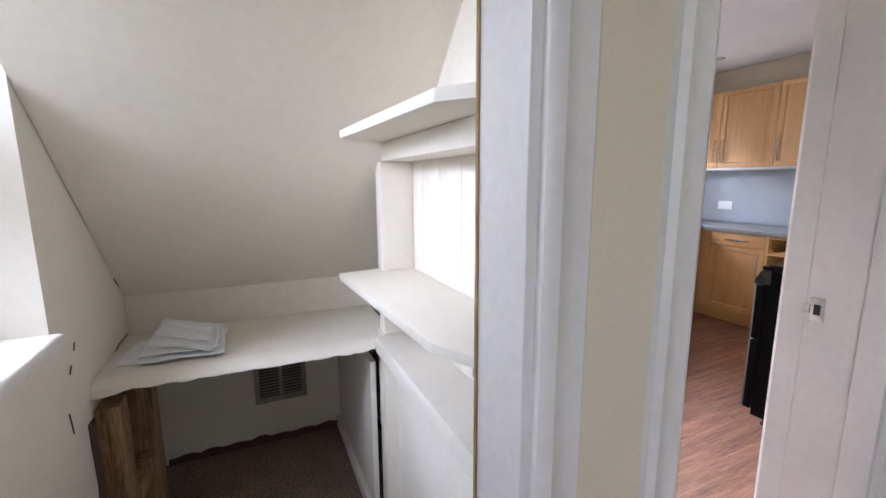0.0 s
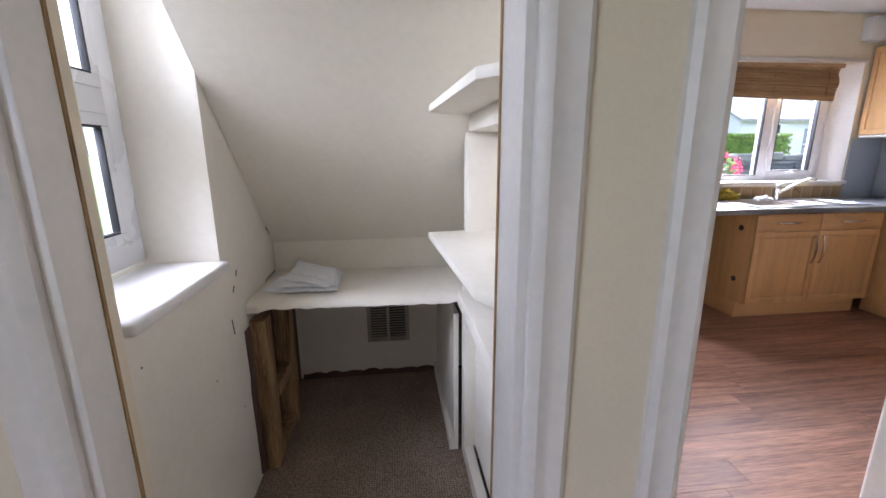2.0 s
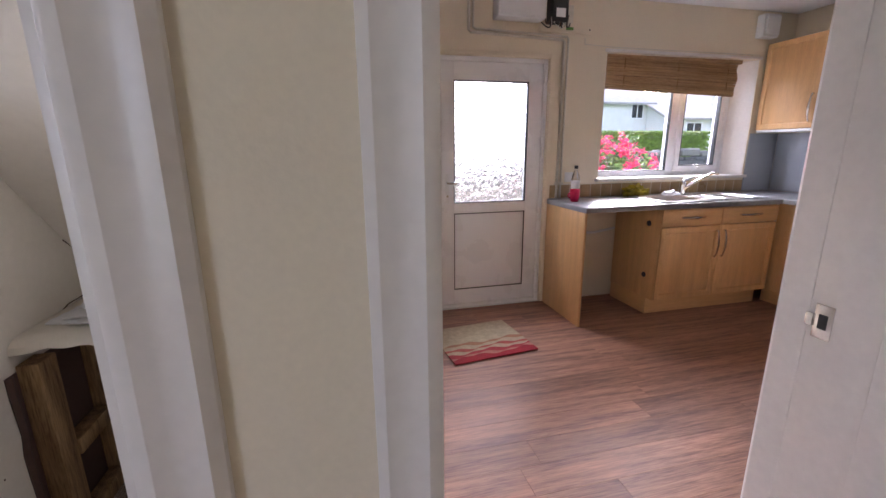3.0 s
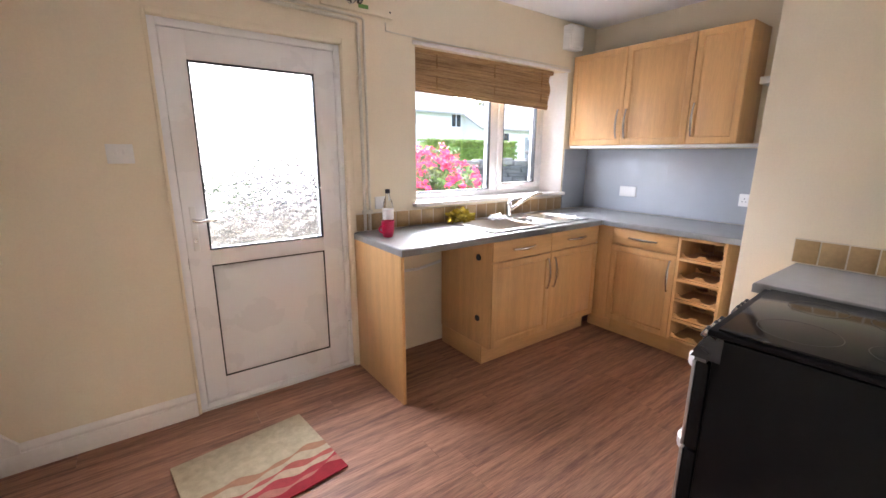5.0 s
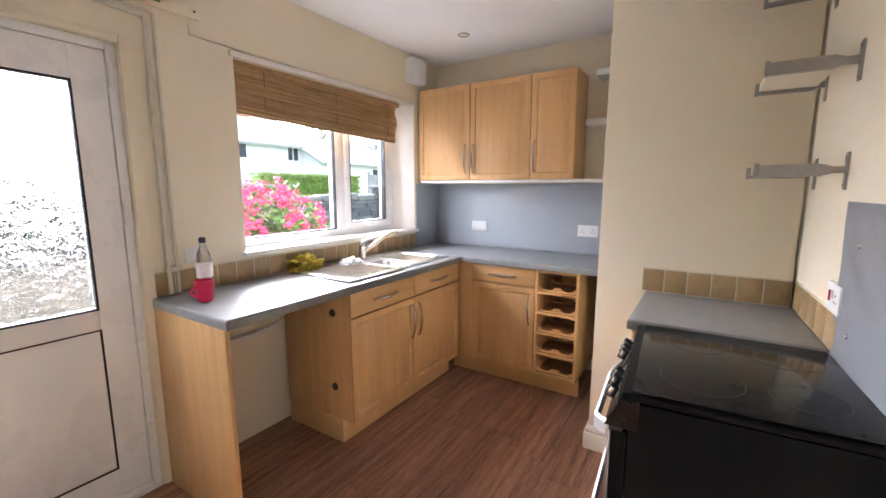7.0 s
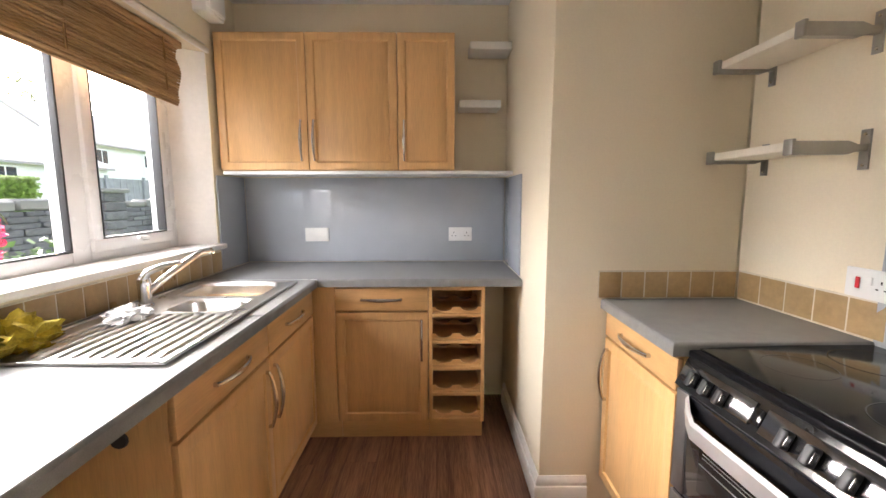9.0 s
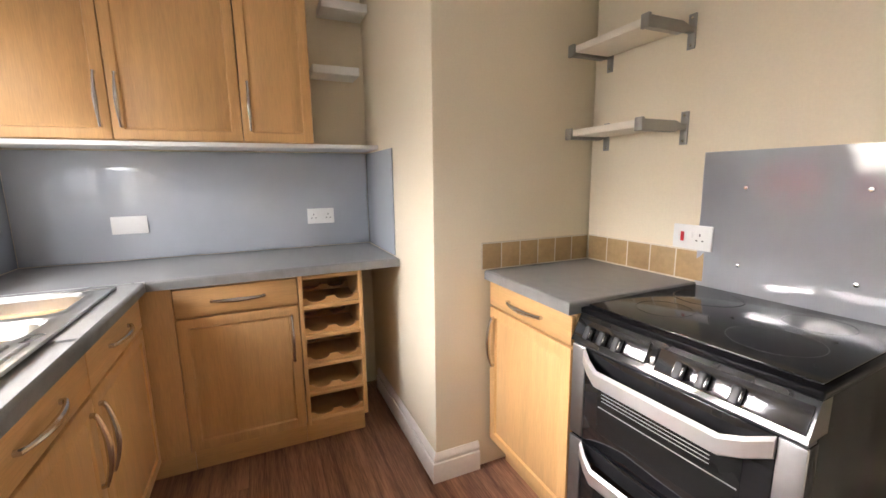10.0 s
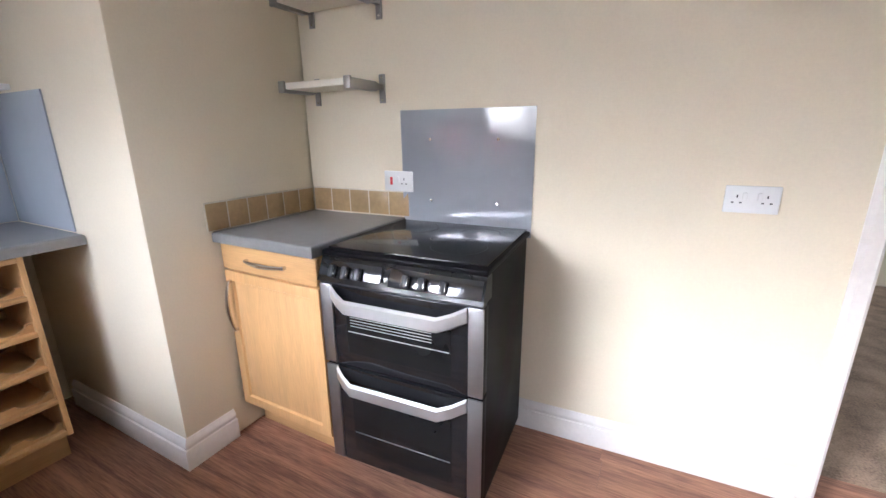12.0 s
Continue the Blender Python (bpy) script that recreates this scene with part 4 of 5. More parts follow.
part("thin_cable", tube([(1.90, 2.414, 2.16), (1.90, 2.414, 2.115), (2.2, 2.414, 2.105), (3.64, 2.414, 2.105)], 0.004, 6), GREYPIPE, cd)

# ceiling spotlight
sl = thing("downlight", (3.47, 1.845, H), "small recessed chrome ceiling downlight", "ceiling light")
part("bezel", lathe([(0.043, 0), (0.043, -0.003), (0.036, -0.007), (0.03, -0.004), (0.028, 0.0)], 24, m=Matrix.Translation((3.47, 1.845, H))), NICKEL, sl)
part("bulb", lathe([(0.027, -0.001), (0.02, -0.004), (0.006, -0.0055)], 20, m=Matrix.Translation((3.47, 1.845, H))), WHITE, sl)

# pipes in the appliance space
pp = thing("waste_pipes", (2.0, 2.38, 0.5), "white plastic pipes in the appliance space", "pipes")
part("pipe", tube([(1.66, 2.395, 0.80), (2.1, 2.395, 0.785), (2.30, 2.395, 0.79)], 0.011, 8), WHITE, pp)
part("pipe", tube([(1.66, 2.395, 0.62), (2.1, 2.395, 0.60), (2.30, 2.395, 0.63)], 0.011, 8), WHITE, pp)
for z in (0.32, 0.74):
    part("inlet_hole", lathe([(0.022, 0), (0.02, 0.006), (0.012, 0.006)], 14, m=Matrix.Translation((2.305, 1.98, z)) @ Matrix.Rotation(radians(-90), 4, "Y")), DARK, pp, "dark round cable hole")

# doormat
matm = Matrix.Translation((0.855, 1.79, 0.0)) @ Matrix.Rotation(radians(6.5), 4, "Z")
dmat = thing("doormat", (0.855, 1.79, 0.0), "beige and red wavy striped doormat on the floor", "mat")
cols = [(0.52, 0.43, 0.28), (0.40, 0.20, 0.11), (0.50, 0.40, 0.26), (0.42, 0.10, 0.07), (0.52, 0.38, 0.25), (0.40, 0.045, 0.05), (0.48, 0.20, 0.14), (0.36, 0.02, 0.03)]
edges = [-0.26, 0.02, 0.05, 0.09, 0.115, 0.145, 0.18, 0.20, 0.26]


def wave(u, k):
    return 0.0 if k in (0, 8) else 0.014 * math.sin(u * 17 + k) + 0.008 * math.sin(u * 41 + 2 * k)


part("backing", moved(box(-0.30, 0.30, -0.255, 0.255, 0.0, 0.006, 0.002), matm), material("mat backing", (0.30, 0.22, 0.15), 0.95, bump=0.4), dmat)
for k, c in enumerate(cols):
    bm = bmesh.new()
    us = [-0.30 + 0.6 * i / 40 for i in range(41)]
    for z in (0.006, 0.013):
        lo = [bm.verts.new((u, -(edges[k] + wave(u, k)), z)) for u in us]
        hi = [bm.verts.new((u, -(edges[k + 1] + wave(u, k + 1)), z)) for u in us]
        for i in range(40):
            bm.faces.new((lo[i], lo[i + 1], hi[i + 1], hi[i]))
    bmesh.ops.bridge_loops(bm, edges=[e for e in bm.edges if e.is_boundary])
    part("stripe", moved(bm, matm), material("mat pile", c, 0.95, var=0.15, scale=30, fine=300, bump=0.8, bump_scale=320), dmat)

# stairs
for k in range(5):
    s = solid("stair_step", box(-0.12 - 0.225 * (k + 1), -0.12 - 0.225 * k + 0.02, 1.502, NY - 0.022, max(0, 0.19 * k - 0.02), 0.19 * (k + 1), 0.02, 3), CARPET, "beige carpeted stair step", "stairs", group="stair steps")
solid("stair_string", extrude([(0.0, 0.0), (0.0, 0.13), (-0.10, 0.27), (-1.32, 1.32), (-1.32, 1.05), (-0.12, 0.0)], "y", NY - 0.02, NY - 0.0005), GLOSS, "white painted stair string along the wall", "stair trim", "structure")

# ---- closet ----
cw = thing("closet_window", (-1.24, 0.1, 1.0), "white plastic window in a deep recess", "window", kind="structure")
bm = bmesh.new()


def yz_frame(y0, y1, z0, z1, w, x0, x1, bm=None):
    bm = bm or bmesh.new()
    for a, b, c, d in ((y0, y1, z0, z0 + w), (y0, y1, z1 - w, z1), (y0, y0 + w, z0 + w, z1 - w), (y1 - w, y1, z0 + w, z1 - w)):
        box(x0, x1, a, b, c, d, 0.003, bm=bm)
    return bm


part("window_frame", yz_frame(-0.14, 0.47, 1.0, 2.16, 0.075, -1.33, -1.265), UPVC, cw)
part("transom", box(-1.335, -1.26, -0.065, 0.395, 1.455, 1.525, 0.003), UPVC, cw)
for z0, z1 in ((1.075, 1.455), (1.525, 2.085)):
    part("casement", yz_frame(-0.065, 0.395, z0, z1, 0.035, -1.30, -1.258), UPVC, cw)
    part("gasket", yz_frame(-0.032, 0.362, z0 + 0.033, z1 - 0.033, 0.007, -1.281, -1.2570), GASKET, cw, "black rubber gasket")
    p = part("pane", box(-1.276, -1.272, -0.03, 0.36, z0 + 0.035, z1 - 0.035), CLEAR, cw, "clear glass pane")
    p.visible_shadow = False
bm = box(-1.26, -1.0, -0.074, 0.468, 0.955, 0.990, 0.012, 4)
box(-1.26, -1.037, -0.14, -0.074, 0.955, 0.990, bm=bm)
part("window_sill", bm, GLOSS, cw, "thick white rounded window sill")

# lumpy plastered bench
bm = bmesh.new()
nx, ny_ = 44, 26
grid = {}
for i in range(nx + 1):
    for j in range(ny_ + 1):
        u, v = i / nx, j / ny_
        x = -1.034 + u * 0.93
        y = 0.645 - 0.03 * u + v * (1.16 - 0.645) + (1 - v) ** 4 * 0.012 * noise.noise(Vector((x * 14, 1, 0)))
        edge = min(1, v / 0.10)
        z = 0.772 - 0.02 * (1 - edge) ** 2 + 0.004 * noise.noise(Vector((x * 9, y * 9, 3))) + 0.022 * (1 - v) ** 2 * max(0, u - 0.25) * noise.noise(Vector((x * 34, y * 34, 5)))
        grid[i, j] = bm.verts.new((x, y, z))
low = {}
for i in range(nx + 1):
    x = grid[i, 0].co.x
    lump = 0.012 * noise.noise(Vector((x * 22, 7, 0))) + 0.03 * max(0, 1 - (x + 1.034) / 0.09)
    low[i] = (bm.verts.new((x, grid[i, 0].co.y - 0.006, 0.742 - 0.6 * lump)), bm.verts.new((x, 1.39, 0.69)))
for i in range(nx):
    for j in range(ny_):
        bm.faces.new((grid[i, j], grid[i + 1, j], grid[i + 1, j + 1], grid[i, j + 1]))
    bm.faces.new((low[i][0], low[i + 1][0], grid[i + 1, 0], grid[i, 0]))
    bm.faces.new((low[i][1], low[i + 1][1], low[i + 1][0], low[i][0]))
solid("plaster_bench", bm, LINING, "cream painted lumpy plaster ledge under the slope", "ledge")

# vent grille
vg = thing("vent_grille", (-0.5, 1.39, 0.22), "grey metal vent grille low on the wall", "vent")
GREY = material("grey painted metal", (0.40, 0.37, 0.33), 0.5, 0.3, var=0.1, scale=20, bump=0.1)
part("backing", box(-0.615, -0.385, 1.392, 1.399, 0.235, 0.505), DARK, vg, "dark opening")
bm = bmesh.new()
for a, b, c, d in holed(-0.625, -0.375, 0.225, 0.515, [(-0.602, -0.508, 0.255, 0.485), (-0.492, -0.398, 0.255, 0.485)]):
    box(a, b, 1.384, 1.392, c, d, 0.001, bm=bm)
part("frame", bm, GREY, vg)
for k in range(14):
    z = 0.262 + k * 0.0165
    for a, b in ((-0.602, -0.508), (-0.492, -0.398)):
        part("slat", box(a, b, 1.383, 1.394, z, z + 0.006, 0.0005), GREY, vg)

# exposed timbers at the cut in the wall
tf = thing("timber_stud", (-0.98, 0.72, 0.0), "rough sawn timber stud under the ledge", "timber")
part("stud", box(-1.032, -0.972, 0.65, 0.735, 0.004, 0.69, 0.004), TIMBER, tf)
part("stud", box(-1.03, -0.955, 0.95, 1.02, 0.004, 0.69, 0.004), TIMBER, tf)
part("noggin", box(-1.02, -0.965, 0.735, 0.95, 0.30, 0.36, 0.004), TIMBER, tf)
part("noggin", box(-1.02, -0.965, 0.735, 0.95, 0.02, 0.08, 0.004), TIMBER, tf)
# the cavity's shade is a flat dark sheet, the gap's a dark ragged strip
part("dark_cavity", box(-1.0345, -1.031, 0.62, 1.38, 0.01, 0.67), JOINT_SHADE, tf, "flat dark sheet for the shaded wall cavity")
part("ragged_edge", tube([(-1.033, 0.618 + 0.012 * noise.noise(Vector((z * 3.1, 0, 0))), 0.02 + z * 0.065) for z in range(11)], 0.014, 6), JOINT_SHADE, tf, "ragged plaster edge with its gap's shade as a dark strip")
# shade of the gap under the wall, put in as a dark ragged strip
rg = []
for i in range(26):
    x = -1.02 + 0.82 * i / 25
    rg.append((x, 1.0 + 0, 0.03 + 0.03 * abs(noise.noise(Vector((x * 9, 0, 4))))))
solid("wall_gap", extrude([(x, z) for x, _, z in rg] + [(-0.2, 0.0), (-1.02, 0.0)], "y", 1.388, 1.3995), JOINT_SHADE, "dark ragged strip for the shaded gap under the wall", "gap", "structure")

cr = thing("plaster_crack", (-1.034, 0.6, 0.8), "dark crack in the closet wall beside the ledge", "crack")
for pts in ([(0.515, 0.70), (0.51, 0.73), (0.505, 0.76)], [(0.545, 0.85), (0.56, 0.87)], [(0.59, 0.90), (0.60, 0.92)], [(0.80, 0.762), (0.90, 0.764), (0.95, 0.78), (1.07, 0.782)], [(1.08, 0.945), (1.0, 1.01)]):
    part("crack", tube([(-1.0345, y, z) for y, z in pts], 0.0024, 5), JOINT_SHADE, cr)
part("crack", tube([(-0.74, 1.0905, 0.757), (-0.62, 1.0905, 0.760), (-0.50, 1.0905, 0.756)], 0.002, 5), JOINT_SHADE, cr)

# folded white cloth
def cloth_sheet(quad, z, lift, seed, nx=22, ny=14, thick=0.004):
    """A sheet over four corners, each raised by lift, with soft creases along its length."""
    bm = bmesh.new()
    vs = {}
    for i in range(nx + 1):
        for j in range(ny + 1):
            u, v = i / nx, j / ny
            a, b, c, d = ((1 - u) * (1 - v), u * (1 - v), u * v, (1 - u) * v)
            x = sum(k * q[0] for k, q in zip((a, b, c, d), quad))
            y = sum(k * q[1] for k, q in zip((a, b, c, d), quad))
            h = sum(k * q for k, q in zip((a, b, c, d), lift))
            h += 0.006 * noise.noise(Vector((u * 2.5 + seed, v * 7, seed))) + 0.004 * abs(noise.noise(Vector((u * 5, v * 3 + seed, 4))))
            h -= 0.010 * (max(0, 2 * v - 1.75) + max(0, 0.12 - v))
            e = 0.006 * noise.noise(Vector((u * 6, v * 6, seed * 3)))
            vs[i, j] = bm.verts.new((x + e, y + e, z + h))
    for i in range(nx):
        for j in range(ny):
            bm.faces.new((vs[i, j], vs[i + 1, j], vs[i + 1, j + 1], vs[i, j + 1]))
    bmesh.ops.recalc_face_normals(bm, faces=bm.faces)
    bmesh.ops.solidify(bm, geom=list(bm.faces), thickness=thick)
    return bm


rag = thing("folded_cloth", (-0.84, 0.85, 0.774), "white cloth folded in layers on the plaster ledge", "cloth")
FOLDS = [([(-1.0, 0.76), (-0.70, 0.73), (-0.70, 0.97), (-0.98, 0.96)], 0.779, (0, 0, 0.004, 0.002)),
         ([(-0.93, 0.72), (-0.69, 0.71), (-0.69, 0.96), (-0.90, 0.98)], 0.788, (0.002, 0.0, 0.006, 0.008)),
         ([(-0.93, 0.73), (-0.70, 0.75), (-0.70, 0.95), (-0.91, 0.97)], 0.798, (0.006, 0.004, 0.01, 0.014)),
         ([(-0.92, 0.80), (-0.72, 0.70), (-0.71, 0.93), (-0.90, 0.97)], 0.808, (0.010, -0.004, 0.012, 0.034)),
         ([(-0.90, 0.86), (-0.74, 0.76), (-0.73, 0.90), (-0.89, 0.97)], 0.819, (0.012, -0.002, 0.008, 0.040))]
for k, (quad, z, lift) in enumerate(FOLDS):
    part("fold", cloth_sheet(quad, z, lift, 1.7 * k + 0.4), PAPER, rag)
for k, (x, y) in enumerate(((-0.70, 0.73), (-0.705, 0.75), (-0.715, 0.72))):
    part("fold_edge", tube(arc((x, y, 0.785 + 0.011 * k), (x - 0.01, y + 0.2, 0.792 + 0.013 * k), (0.008, 0, 0), 10), 0.0075, 8), PAPER, rag)

# built-in shelving on the right of the closet
cs = thing("closet_shelving", (-0.12, 0.2, 0.0), "cream painted built-in closet shelving with boarded back", "shelving")
for k in range(6):
    y0 = -0.215 + k * 0.148
    part("back_board", box(-0.045, -0.022, y0, y0 + 0.146, 0.0, 1.50, 0.0025), LINING, cs)
part("upper_wall", box(-0.030, -0.003, -0.215, 0.6, 1.50, 2.40), LINING, cs)
sh1 = prism([(-0.313, 0.625), (-0.047, 0.66), (-0.047, -0.215), (-0.205, -0.215), (-0.27, -0.085)], 1.012, 1.037, 0.004)
part("shelf", sh1, LINING, cs)
sh2 = prism([(-0.313, 0.515), (-0.047, 0.72), (-0.047, -0.215), (-0.22, -0.215), (-0.281, -0.135)], 1.475, 1.500, 0.004)
part("shelf", sh2, LINING, cs)
part("batten", box(-0.16, -0.046, -0.21, 0.60, 1.415, 1.474, 0.002), LINING, cs)
part("batten", box(-0.105, -0.046, -0.21, 0.60, 0.965, 1.011, 0.002), LINING, cs)
part("upright", box(-0.165, -0.046, 0.60, 0.66, 0.801, 1.414, 0.003), LINING, cs)
part("upright", box(-0.17, -0.046, 0.60, 0.67, 0.0, 0.80, 0.003), LINING, cs)
part("top_rail", box(-0.20, -0.046, -0.215, 0.60, 0.742, 0.80, 0.003), LINING, cs)
part("lower_rail", box(-0.17, -0.13, -0.215, 0.60, 0.0, 0.075, 0.003), LINING, cs)
part("lower_panel", box(-0.12, -0.105, -0.215, 0.60, 0.075, 0.742), LINING, cs)
part("bracket", box(-0.215, -0.195, -0.19, -0.15, 0.985, 1.011, 0.003), GREY, cs, "grey metal shelf support")
part("side_panel", box(-0.205, -0.185, 0.67, 1.40, 0.0, 0.672), LINING, cs)
part("side_rail", box(-0.225, -0.205, 0.67, 1.40, 0.0, 0.06, 0.002), LINING, cs)

# old nail holes in the painted bench wall and slope
for k, (y, z) in enumerate(((-0.02, 0.86), (0.33, 0.62), (0.52, 0.40))):
    part("nail_hole", tube([(-1.0348, y, z), (-1.0335, y, z)], 0.003, 6), JOINT_SHADE, cr, "small dark nail hole")

# ---- outside ----
LAWN = material("lawn", (0.10, 0.19, 0.03), 0.9, var=0.3, scale=1.5, fine=40, bump=0.5)
PAVE = material("grey concrete", (0.22, 0.215, 0.20), 0.85, var=0.12, scale=3, fine=40, bump=0.3)
SLATE = material("dark slate stone", (0.15, 0.15, 0.155), 0.8, var=0.3, scale=6, fine=30, bump=0.6, spread=0.3)
RENDER = material("white house render", (0.80, 0.80, 0.78), 0.85, var=0.05, scale=2, fine=30, bump=0.2)
ROOF = material("slate roof", (0.42, 0.415, 0.41), 0.92, var=0.15, scale=5, fine=20, bump=0.2)
LEAF = material("green leaves", (0.12, 0.235, 0.035), 0.6, var=0.35, scale=8, fine=30, bump=0.2)
LEAF2 = material("pale tree leaves", (0.16, 0.22, 0.05), 0.6, var=0.35, scale=3, fine=12, bump=0.2)
PETAL = material("pink petals", (0.72, 0.035, 0.14), 0.55, var=0.25, scale=20, fine=60, bump=0.2, dark=(0.50, 0.012, 0.07))
BARK = material("bark", (0.12, 0.085, 0.06), 0.9, var=0.3, scale=8, fine=40, bump=0.6)
PANEL = material("dark window glass", (0.05, 0.06, 0.07), 0.1, var=0.1, bump=0.0)
FENCE = material("grey timber fence", (0.34, 0.35, 0.36), 0.8, var=0.15, scale=4, fine=40, bump=0.3)
BRICK = material("red brick", (0.33, 0.13, 0.07), 0.85, var=0.2, scale=20, fine=60, bump=0.3)
bm = bmesh.new()
bmesh.ops.create_grid(bm, x_segments=2, y_segments=2, size=400, matrix=Matrix.Translation((0, 0, -0.12)))
solid("ground", bm, LAWN, "green lawn around the house", "ground", "structure")


def leaves(bm, centre, radii, count, size, seed, shell=0.55):
    rnd = random.Random(seed)
    for _ in range(count):
        d = Vector((rnd.gauss(0, 1), rnd.gauss(0, 1), rnd.gauss(0, 1))).normalized()
        k = rnd.uniform(shell, 1.0) * (1 + 0.28 * noise.noise(d * 2.2 + Vector((seed, 0, 0))))
        c = Vector((centre[0] + d.x * radii[0] * k, centre[1] + d.y * radii[1] * k, centre[2] + d.z * radii[2] * k))
        a = Vector((rnd.gauss(0, 1), rnd.gauss(0, 1), rnd.gauss(0, 1))).normalized()
        b = a.orthogonal().normalized()
        s = size * rnd.uniform(0.6, 1.3)
        bm.faces.new([bm.verts.new(c + s * p) for p in (a, b * 0.6, -a, -b * 0.6)])


def shrub(name, centre, radii, label, flowers, n_leaf, n_flower, seed):
    t = thing(name, (centre[0], centre[1], -0.12), label, "shrub")
    bm = bmesh.new()
    rnd = random.Random(seed)
    for k in range(7):
        a = rnd.uniform(0, 6.28)
        p = (centre[0] + radii[0] * 0.6 * math.cos(a), centre[1] + radii[1] * 0.6 * math.sin(a), centre[2])
        tube([(centre[0], centre[1], -0.12), ((centre[0] + p[0]) / 2, (centre[1] + p[1]) / 2, centre[2] * 0.4), p], [0.025, 0.016, 0.008], 6, bm)
    part("stems", bm, BARK, t)
    bm = bmesh.new()
    leaves(bm, centre, radii, n_leaf, 0.045, seed, 0.3)
    part("foliage", bm, LEAF, t, smooth=False)
    if flowers:
        bm = bmesh.new()
        for _ in range(n_flower):
            d = Vector((rnd.gauss(0, 1), rnd.gauss(0, 1), rnd.gauss(0, 0.8) + 0.15)).normalized()
            k = 1 + 0.25 * noise.noise(d * 2.2 + Vector((seed, 0, 0))) + rnd.uniform(-0.12, 0.05)
            c = (centre[0] + d.x * radii[0] * k, centre[1] + d.y * radii[1] * k, centre[2] + d.z * radii[2] * k)
            leaves(bm, c, (0.05, 0.05, 0.045), 16, 0.026, rnd.random() * 100, 0.5)
        part("blossom", bm, PETAL, t, "dense pink blossom", smooth=False)
    return t


shrub("rhododendron", (3.62, 4.35, 0.82), (0.68, 0.5, 0.62), "rhododendron bush covered in bright pink flowers", True, 2500, 420, 11)
shrub("garden_bush", (5.2, 4.9, 0.45), (0.75, 0.45, 0.45), "small green garden bush", False, 1800, 0, 5)
solid("garden_kerb", box(-0.4, 6.6, 3.62, 3.80, -0.12, 0.93, 0.02), PAVE, "low grey concrete wall outside the window", "wall")

# slate garden wall
gw = thing("garden_wall", (7.0, 7.3, -0.12), "dark slate stone garden wall with pale coping", "wall")
rnd = random.Random(3)
stones = [finish(box(-0.5, 0.5, -0.5, 0.5, -0.5, 0.5, 0.06, 1), "stone", SLATE) for _ in range(1)]
part("core", box(1.5, 16.0, 7.52, 7.74, -0.12, 1.10), SLATE, gw)
z = -0.12
while z < 1.08:
    h = rnd.uniform(0.06, 0.12)
    x = 1.5 + rnd.uniform(0, 0.2)
    while x < 11.0:
        w = rnd.uniform(0.22, 0.6)
        ob = new("stone", stones[0])
        ob.parent, ob.matrix_parent_inverse = gw, INV[gw]
        ob.matrix_basis = Matrix.LocRotScale((x + w / 2, 7.50 + rnd.uniform(-0.02, 0.02), z + h / 2), None, (w * 0.96, 0.12, h * 0.93))
        x += w
    z += h
for k in range(22):
    x = 1.6 + 0.55 * k
    part("coping_stone", box(x, x + 0.52, 7.44, 7.80, 1.10 + 0.02 * (k % 2), 1.24 + 0.03 * (k % 3), 0.03, 1), PAVE, gw)
for px in (5.3, 9.1):
    gpst = thing("gate_pillar", (px, 7.4, -0.12), "dark slate stone gate pillar", "pillar")
    for k in range(9):
        part("stone", box(px - 0.27 + 0.02 * (k % 2), px + 0.27 - 0.015 * (k % 3), 7.10, 7.62, -0.12 + 0.17 * k, 0.04 + 0.17 * k, 0.02, 1), SLATE, gpst)
    part("cap", box(px - 0.31, px + 0.31, 7.05, 7.67, 1.40, 1.48, 0.02, 1), PAVE, gpst)

# clipped hedge
HEDGE = material("clipped hedge leaves", (0.28, 0.44, 0.07), 0.6, var=0.3, scale=6, fine=30, bump=0.2)
hd = thing("hedge", (13.5, 15.6, -0.12), "clipped bright green hedge", "hedge")
part("hedge_core", box(10.9, 16.2, 15.2, 16.0, -0.12, 1.92, 0.08), HEDGE, hd)
bm = bmesh.new()
rnd = random.Random(8)
for _ in range(9000):
    x, f = rnd.uniform(10.8, 16.3), rnd.random()
    c = Vector((x, 15.15 + 0.05 * rnd.random(), rnd.uniform(0.2, 1.97))) if f < 0.7 else Vector((x, rnd.uniform(15.1, 16.0), 1.95 + 0.07 * rnd.random()))
    a = Vector((rnd.gauss(0, 1), rnd.gauss(0, 1), rnd.gauss(0, 1))).normalized()
    b = a.orthogonal()
    s = rnd.uniform(0.04, 0.08)
    bm.faces.new([bm.verts.new(c + s * p) for p in (a, b * 0.6, -a, -b * 0.6)])
part("foliage", bm, HEDGE, hd, smooth=False)

# timber fence beyond the wall
fe = thing("garden_fence", (18.0, 13.0, -0.12), "grey timber panel fence", "fence")
for k in range(60):
    x = 14.6 + 0.16 * k
    part("slat", box(x, x + 0.15, 13.0 + 0.02 * (k % 2), 13.03 + 0.02 * (k % 2), -0.12, 2.0), FENCE, fe)
for k in range(6):
    part("post", box(14.5 + 1.9 * k, 14.6 + 1.9 * k, 12.93, 13.0, -0.12, 2.1), FENCE, fe)


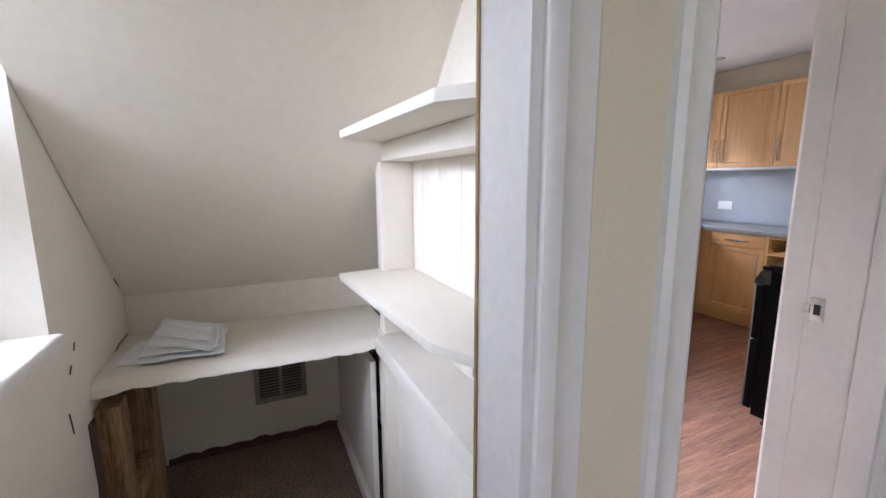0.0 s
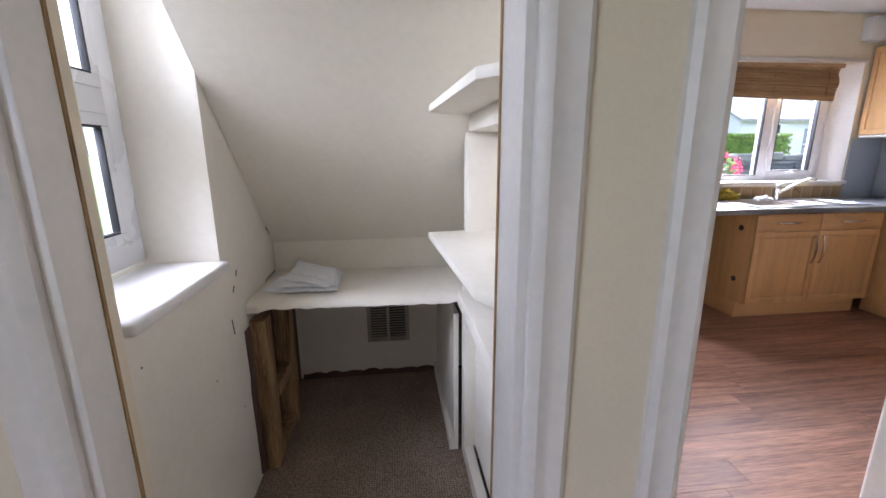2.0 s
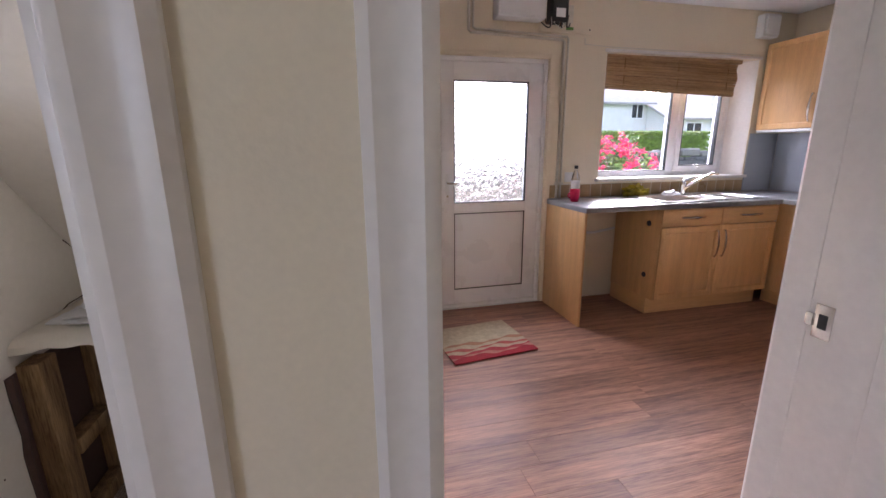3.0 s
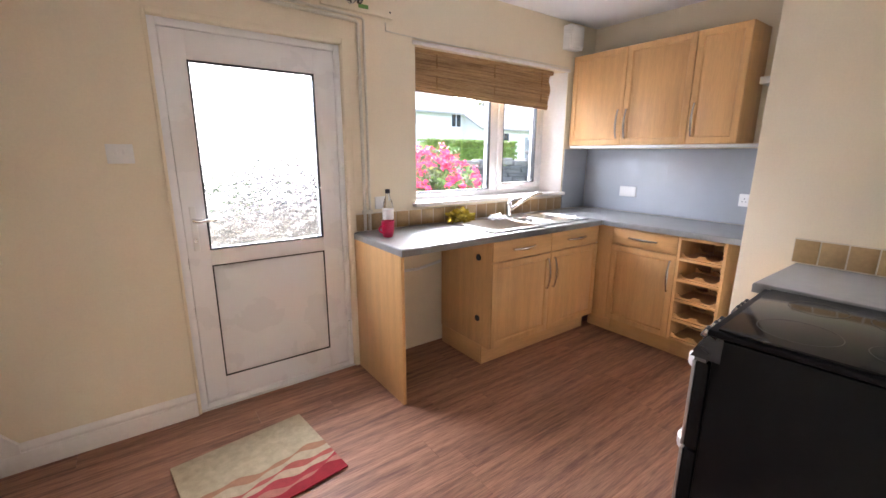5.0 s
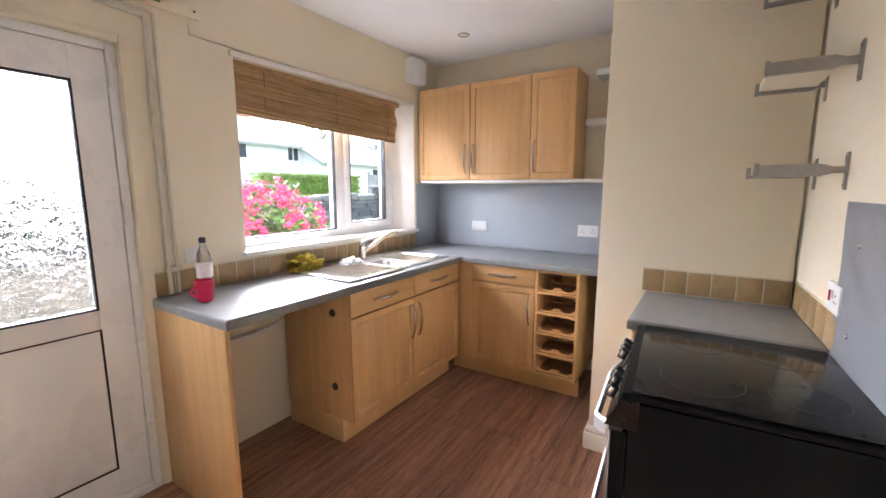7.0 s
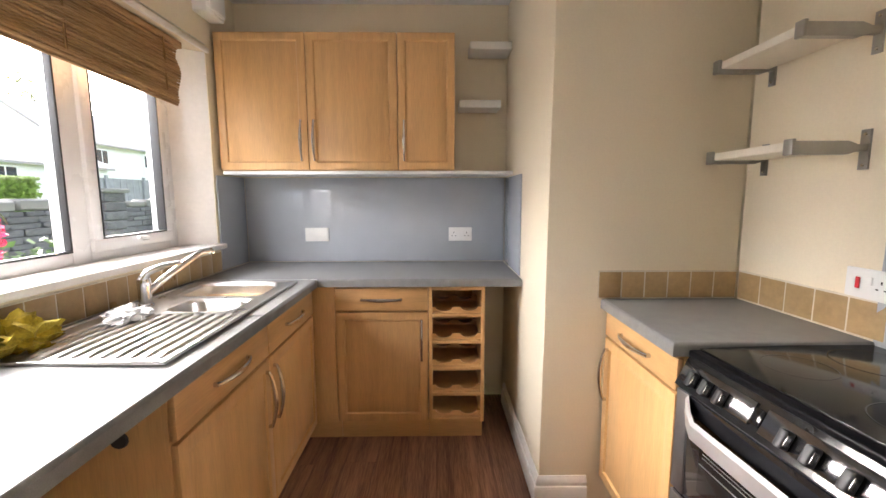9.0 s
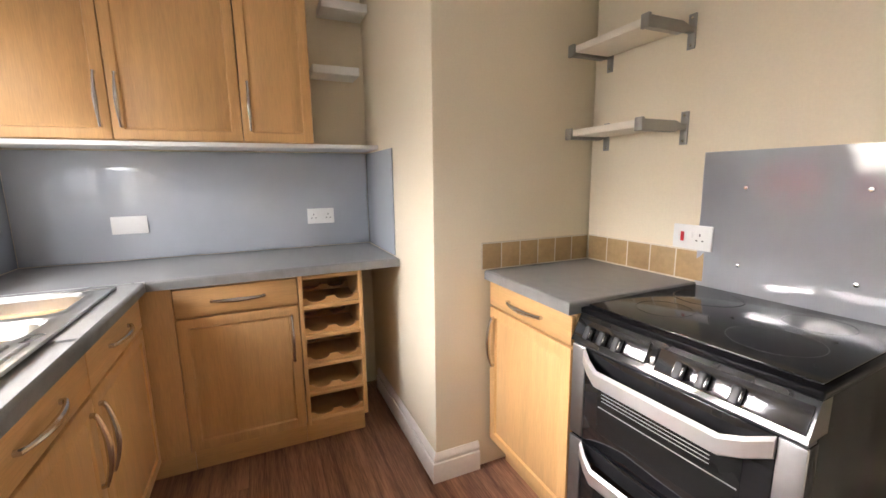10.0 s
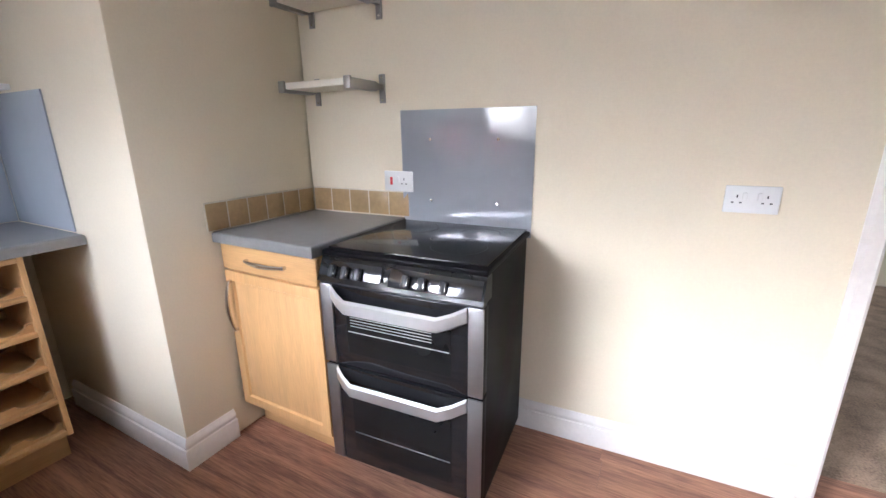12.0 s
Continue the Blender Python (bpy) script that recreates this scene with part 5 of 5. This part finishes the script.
def house(name, x0, x1, y0, y1, eaves, ridge, label, windows, gable_x=True, chimney=None):
    h = thing(name, ((x0 + x1) / 2, (y0 + y1) / 2, -0.12), label, "house")
    part("wall", box(x0, x1, y0, y1, -0.12, eaves), RENDER, h, smooth=False)
    o = 0.3
    if gable_x:
        my = (y0 + y1) / 2
        part("gable", extrude([(y0, eaves), (y1, eaves), (my, ridge - 0.15)], "x", x0, x1), RENDER, h, smooth=False)
        for s, yy in ((-1, y0), (1, y1)):
            part("roof", extrude([(yy + s * o, eaves - 0.15), (my, ridge), (my, ridge + 0.15), (yy + s * o, eaves)], "x", x0 - o, x1 + o), ROOF, h, smooth=False)
    else:
        mx = (x0 + x1) / 2
        part("gable", extrude([(x0, eaves), (x1, eaves), (mx, ridge - 0.15)], "y", y0, y1), RENDER, h, smooth=False)
        for s, xx in ((-1, x0), (1, x1)):
            part("roof", extrude([(xx + s * o, eaves - 0.15), (mx, ridge), (mx, ridge + 0.15), (xx + s * o, eaves)], "y", y0 - o, y1 + o), ROOF, h, smooth=False)
    for wx, wz, ww, wh in windows:
        w = part("window", ring(wx - ww / 2, wx + ww / 2, wz - wh / 2, wz + wh / 2, 0.08, y0 - 0.04, y0 + 0.02), UPVC, h)
        part("pane", box(wx - ww / 2 + 0.08, wx + ww / 2 - 0.08, y0 - 0.01, y0 + 0.0, wz - wh / 2 + 0.08, wz + wh / 2 - 0.08), PANEL, w, "dark window pane")
        part("bar", box(wx - 0.03, wx + 0.03, y0 - 0.035, y0 - 0.01, wz - wh / 2 + 0.08, wz + wh / 2 - 0.08), UPVC, w)
    if chimney:
        cx, cy, cz = chimney
        c = part("chimney", box(cx - 0.4, cx + 0.4, cy - 0.3, cy + 0.3, eaves, cz), BRICK, h, "red brick chimney")
        for dx in (-0.2, 0.2):
            part("chimney_pot", lathe([(0.12, 0), (0.10, 0.4)], 10, m=Matrix.Translation((cx + dx, cy, cz))), BRICK, c)
    return h


house("house", 12.5, 21.0, 25.0, 32.0, 4.3, 6.4, "white rendered two storey house with slate roof", [(20.0, 3.75, 1.0, 1.0), (16.0, 3.75, 1.2, 1.0)], True, (18.6, 28.5, 7.0))
house("bungalow", 20.8, 29.5, 23.0, 30.0, 3.2, 5.0, "white bungalow with a slate roof", [(22.9, 2.55, 1.3, 0.8), (26.5, 2.5, 1.4, 0.9)], True)
house("house", 29.5, 42.0, 26.0, 34.0, 5.2, 8.0, "white rendered house behind the fence", [(33.0, 4.3, 1.2, 1.1), (38.0, 4.3, 1.2, 1.1), (33.0, 1.9, 1.2, 1.1)], True, (36.0, 30.0, 9.0))


def tree(x, y, h, r, seed, label):
    t = thing("tree", (x, y, -0.12), label, "tree")
    rnd = random.Random(seed)
    bm = tube([(x, y, -0.12), (x + 0.1, y, h * 0.3), (x, y + 0.1, h * 0.75)], [0.28, 0.2, 0.07], 9)
    tips = []
    for k in range(9):
        a, z0 = rnd.uniform(0, 6.28), h * rnd.uniform(0.25, 0.6)
        tip = (x + r * 0.75 * math.cos(a), y + r * 0.75 * math.sin(a), z0 + h * rnd.uniform(0.12, 0.3))
        tips.append(tip)
        tube([(x, y, z0), ((x + tip[0]) / 2, (y + tip[1]) / 2, (z0 + tip[2]) / 2 + 0.2), tip], [0.08, 0.05, 0.02], 6, bm)
    part("trunk", bm, BARK, t)
    bm = bmesh.new()
    for tip in tips + [(x, y, h * 0.8), (x, y, h * 0.65)]:
        leaves(bm, tip, (r * 0.5, r * 0.5, r * 0.42), 900, 0.13, rnd.random() * 50, 0.2)
    part("crown", bm, LEAF2, t, smooth=False)
    return t


tree(35.5, 36.5, 14.5, 4.4, 21, "large pale green tree behind the bungalow")
tree(36.0, 46.0, 9.0, 5.0, 22, "pale green tree between the houses")
tree(43.0, 48.0, 10.0, 5.0, 23, "pale green tree behind the roofs")
tree(30.0, 44.0, 8.5, 4.5, 24, "pale green tree behind the white house")
solid("path_paving", box(-4, 8, 2.70, 3.56, -0.13, -0.06), PAVE, "grey concrete path along the house", "paving", "structure")
# bank and bush outside the closet window
solid("boundary_wall", box(-5.4, -5.1, -4, 6, -0.12, 2.3, 0.03), RENDER, "pale rendered boundary wall outside the closet window", "wall")
shrub("garden_bush", (-4.3, 1.6, 0.7), (0.5, 0.8, 0.8), "green garden bush by the boundary wall", False, 2200, 0, 15)

# ---- floor planks ----
PW = 0.152
rnd = random.Random(12)
shared = {}
row, y = 0, -0.30
while y < NY - 0.001:
    y1 = min(y + PW, NY)
    x = -0.12 - rnd.uniform(0.1, 1.1)
    x_lo = 0.04 if y < 1.43 else -0.12
    while x < EX:
        x1 = min(x + 1.22, EX)
        a = max(x, x_lo)
        if x1 - a > 0.02:
            w, d = round(x1 - a, 3), round(y1 - y, 3)
            if (w, d) not in shared:
                shared[w, d] = finish(box(0.0004, w - 0.0004, 0.0004, d - 0.0004, -0.004, 0.0, 0.0005, 1), "plank", PLANK)
            ob = new("plank", shared[w, d])
            ob.parent = floor
            ob.matrix_basis = Matrix.Translation((a, y, 0))
        x += 1.22
    y += PW
    row += 1
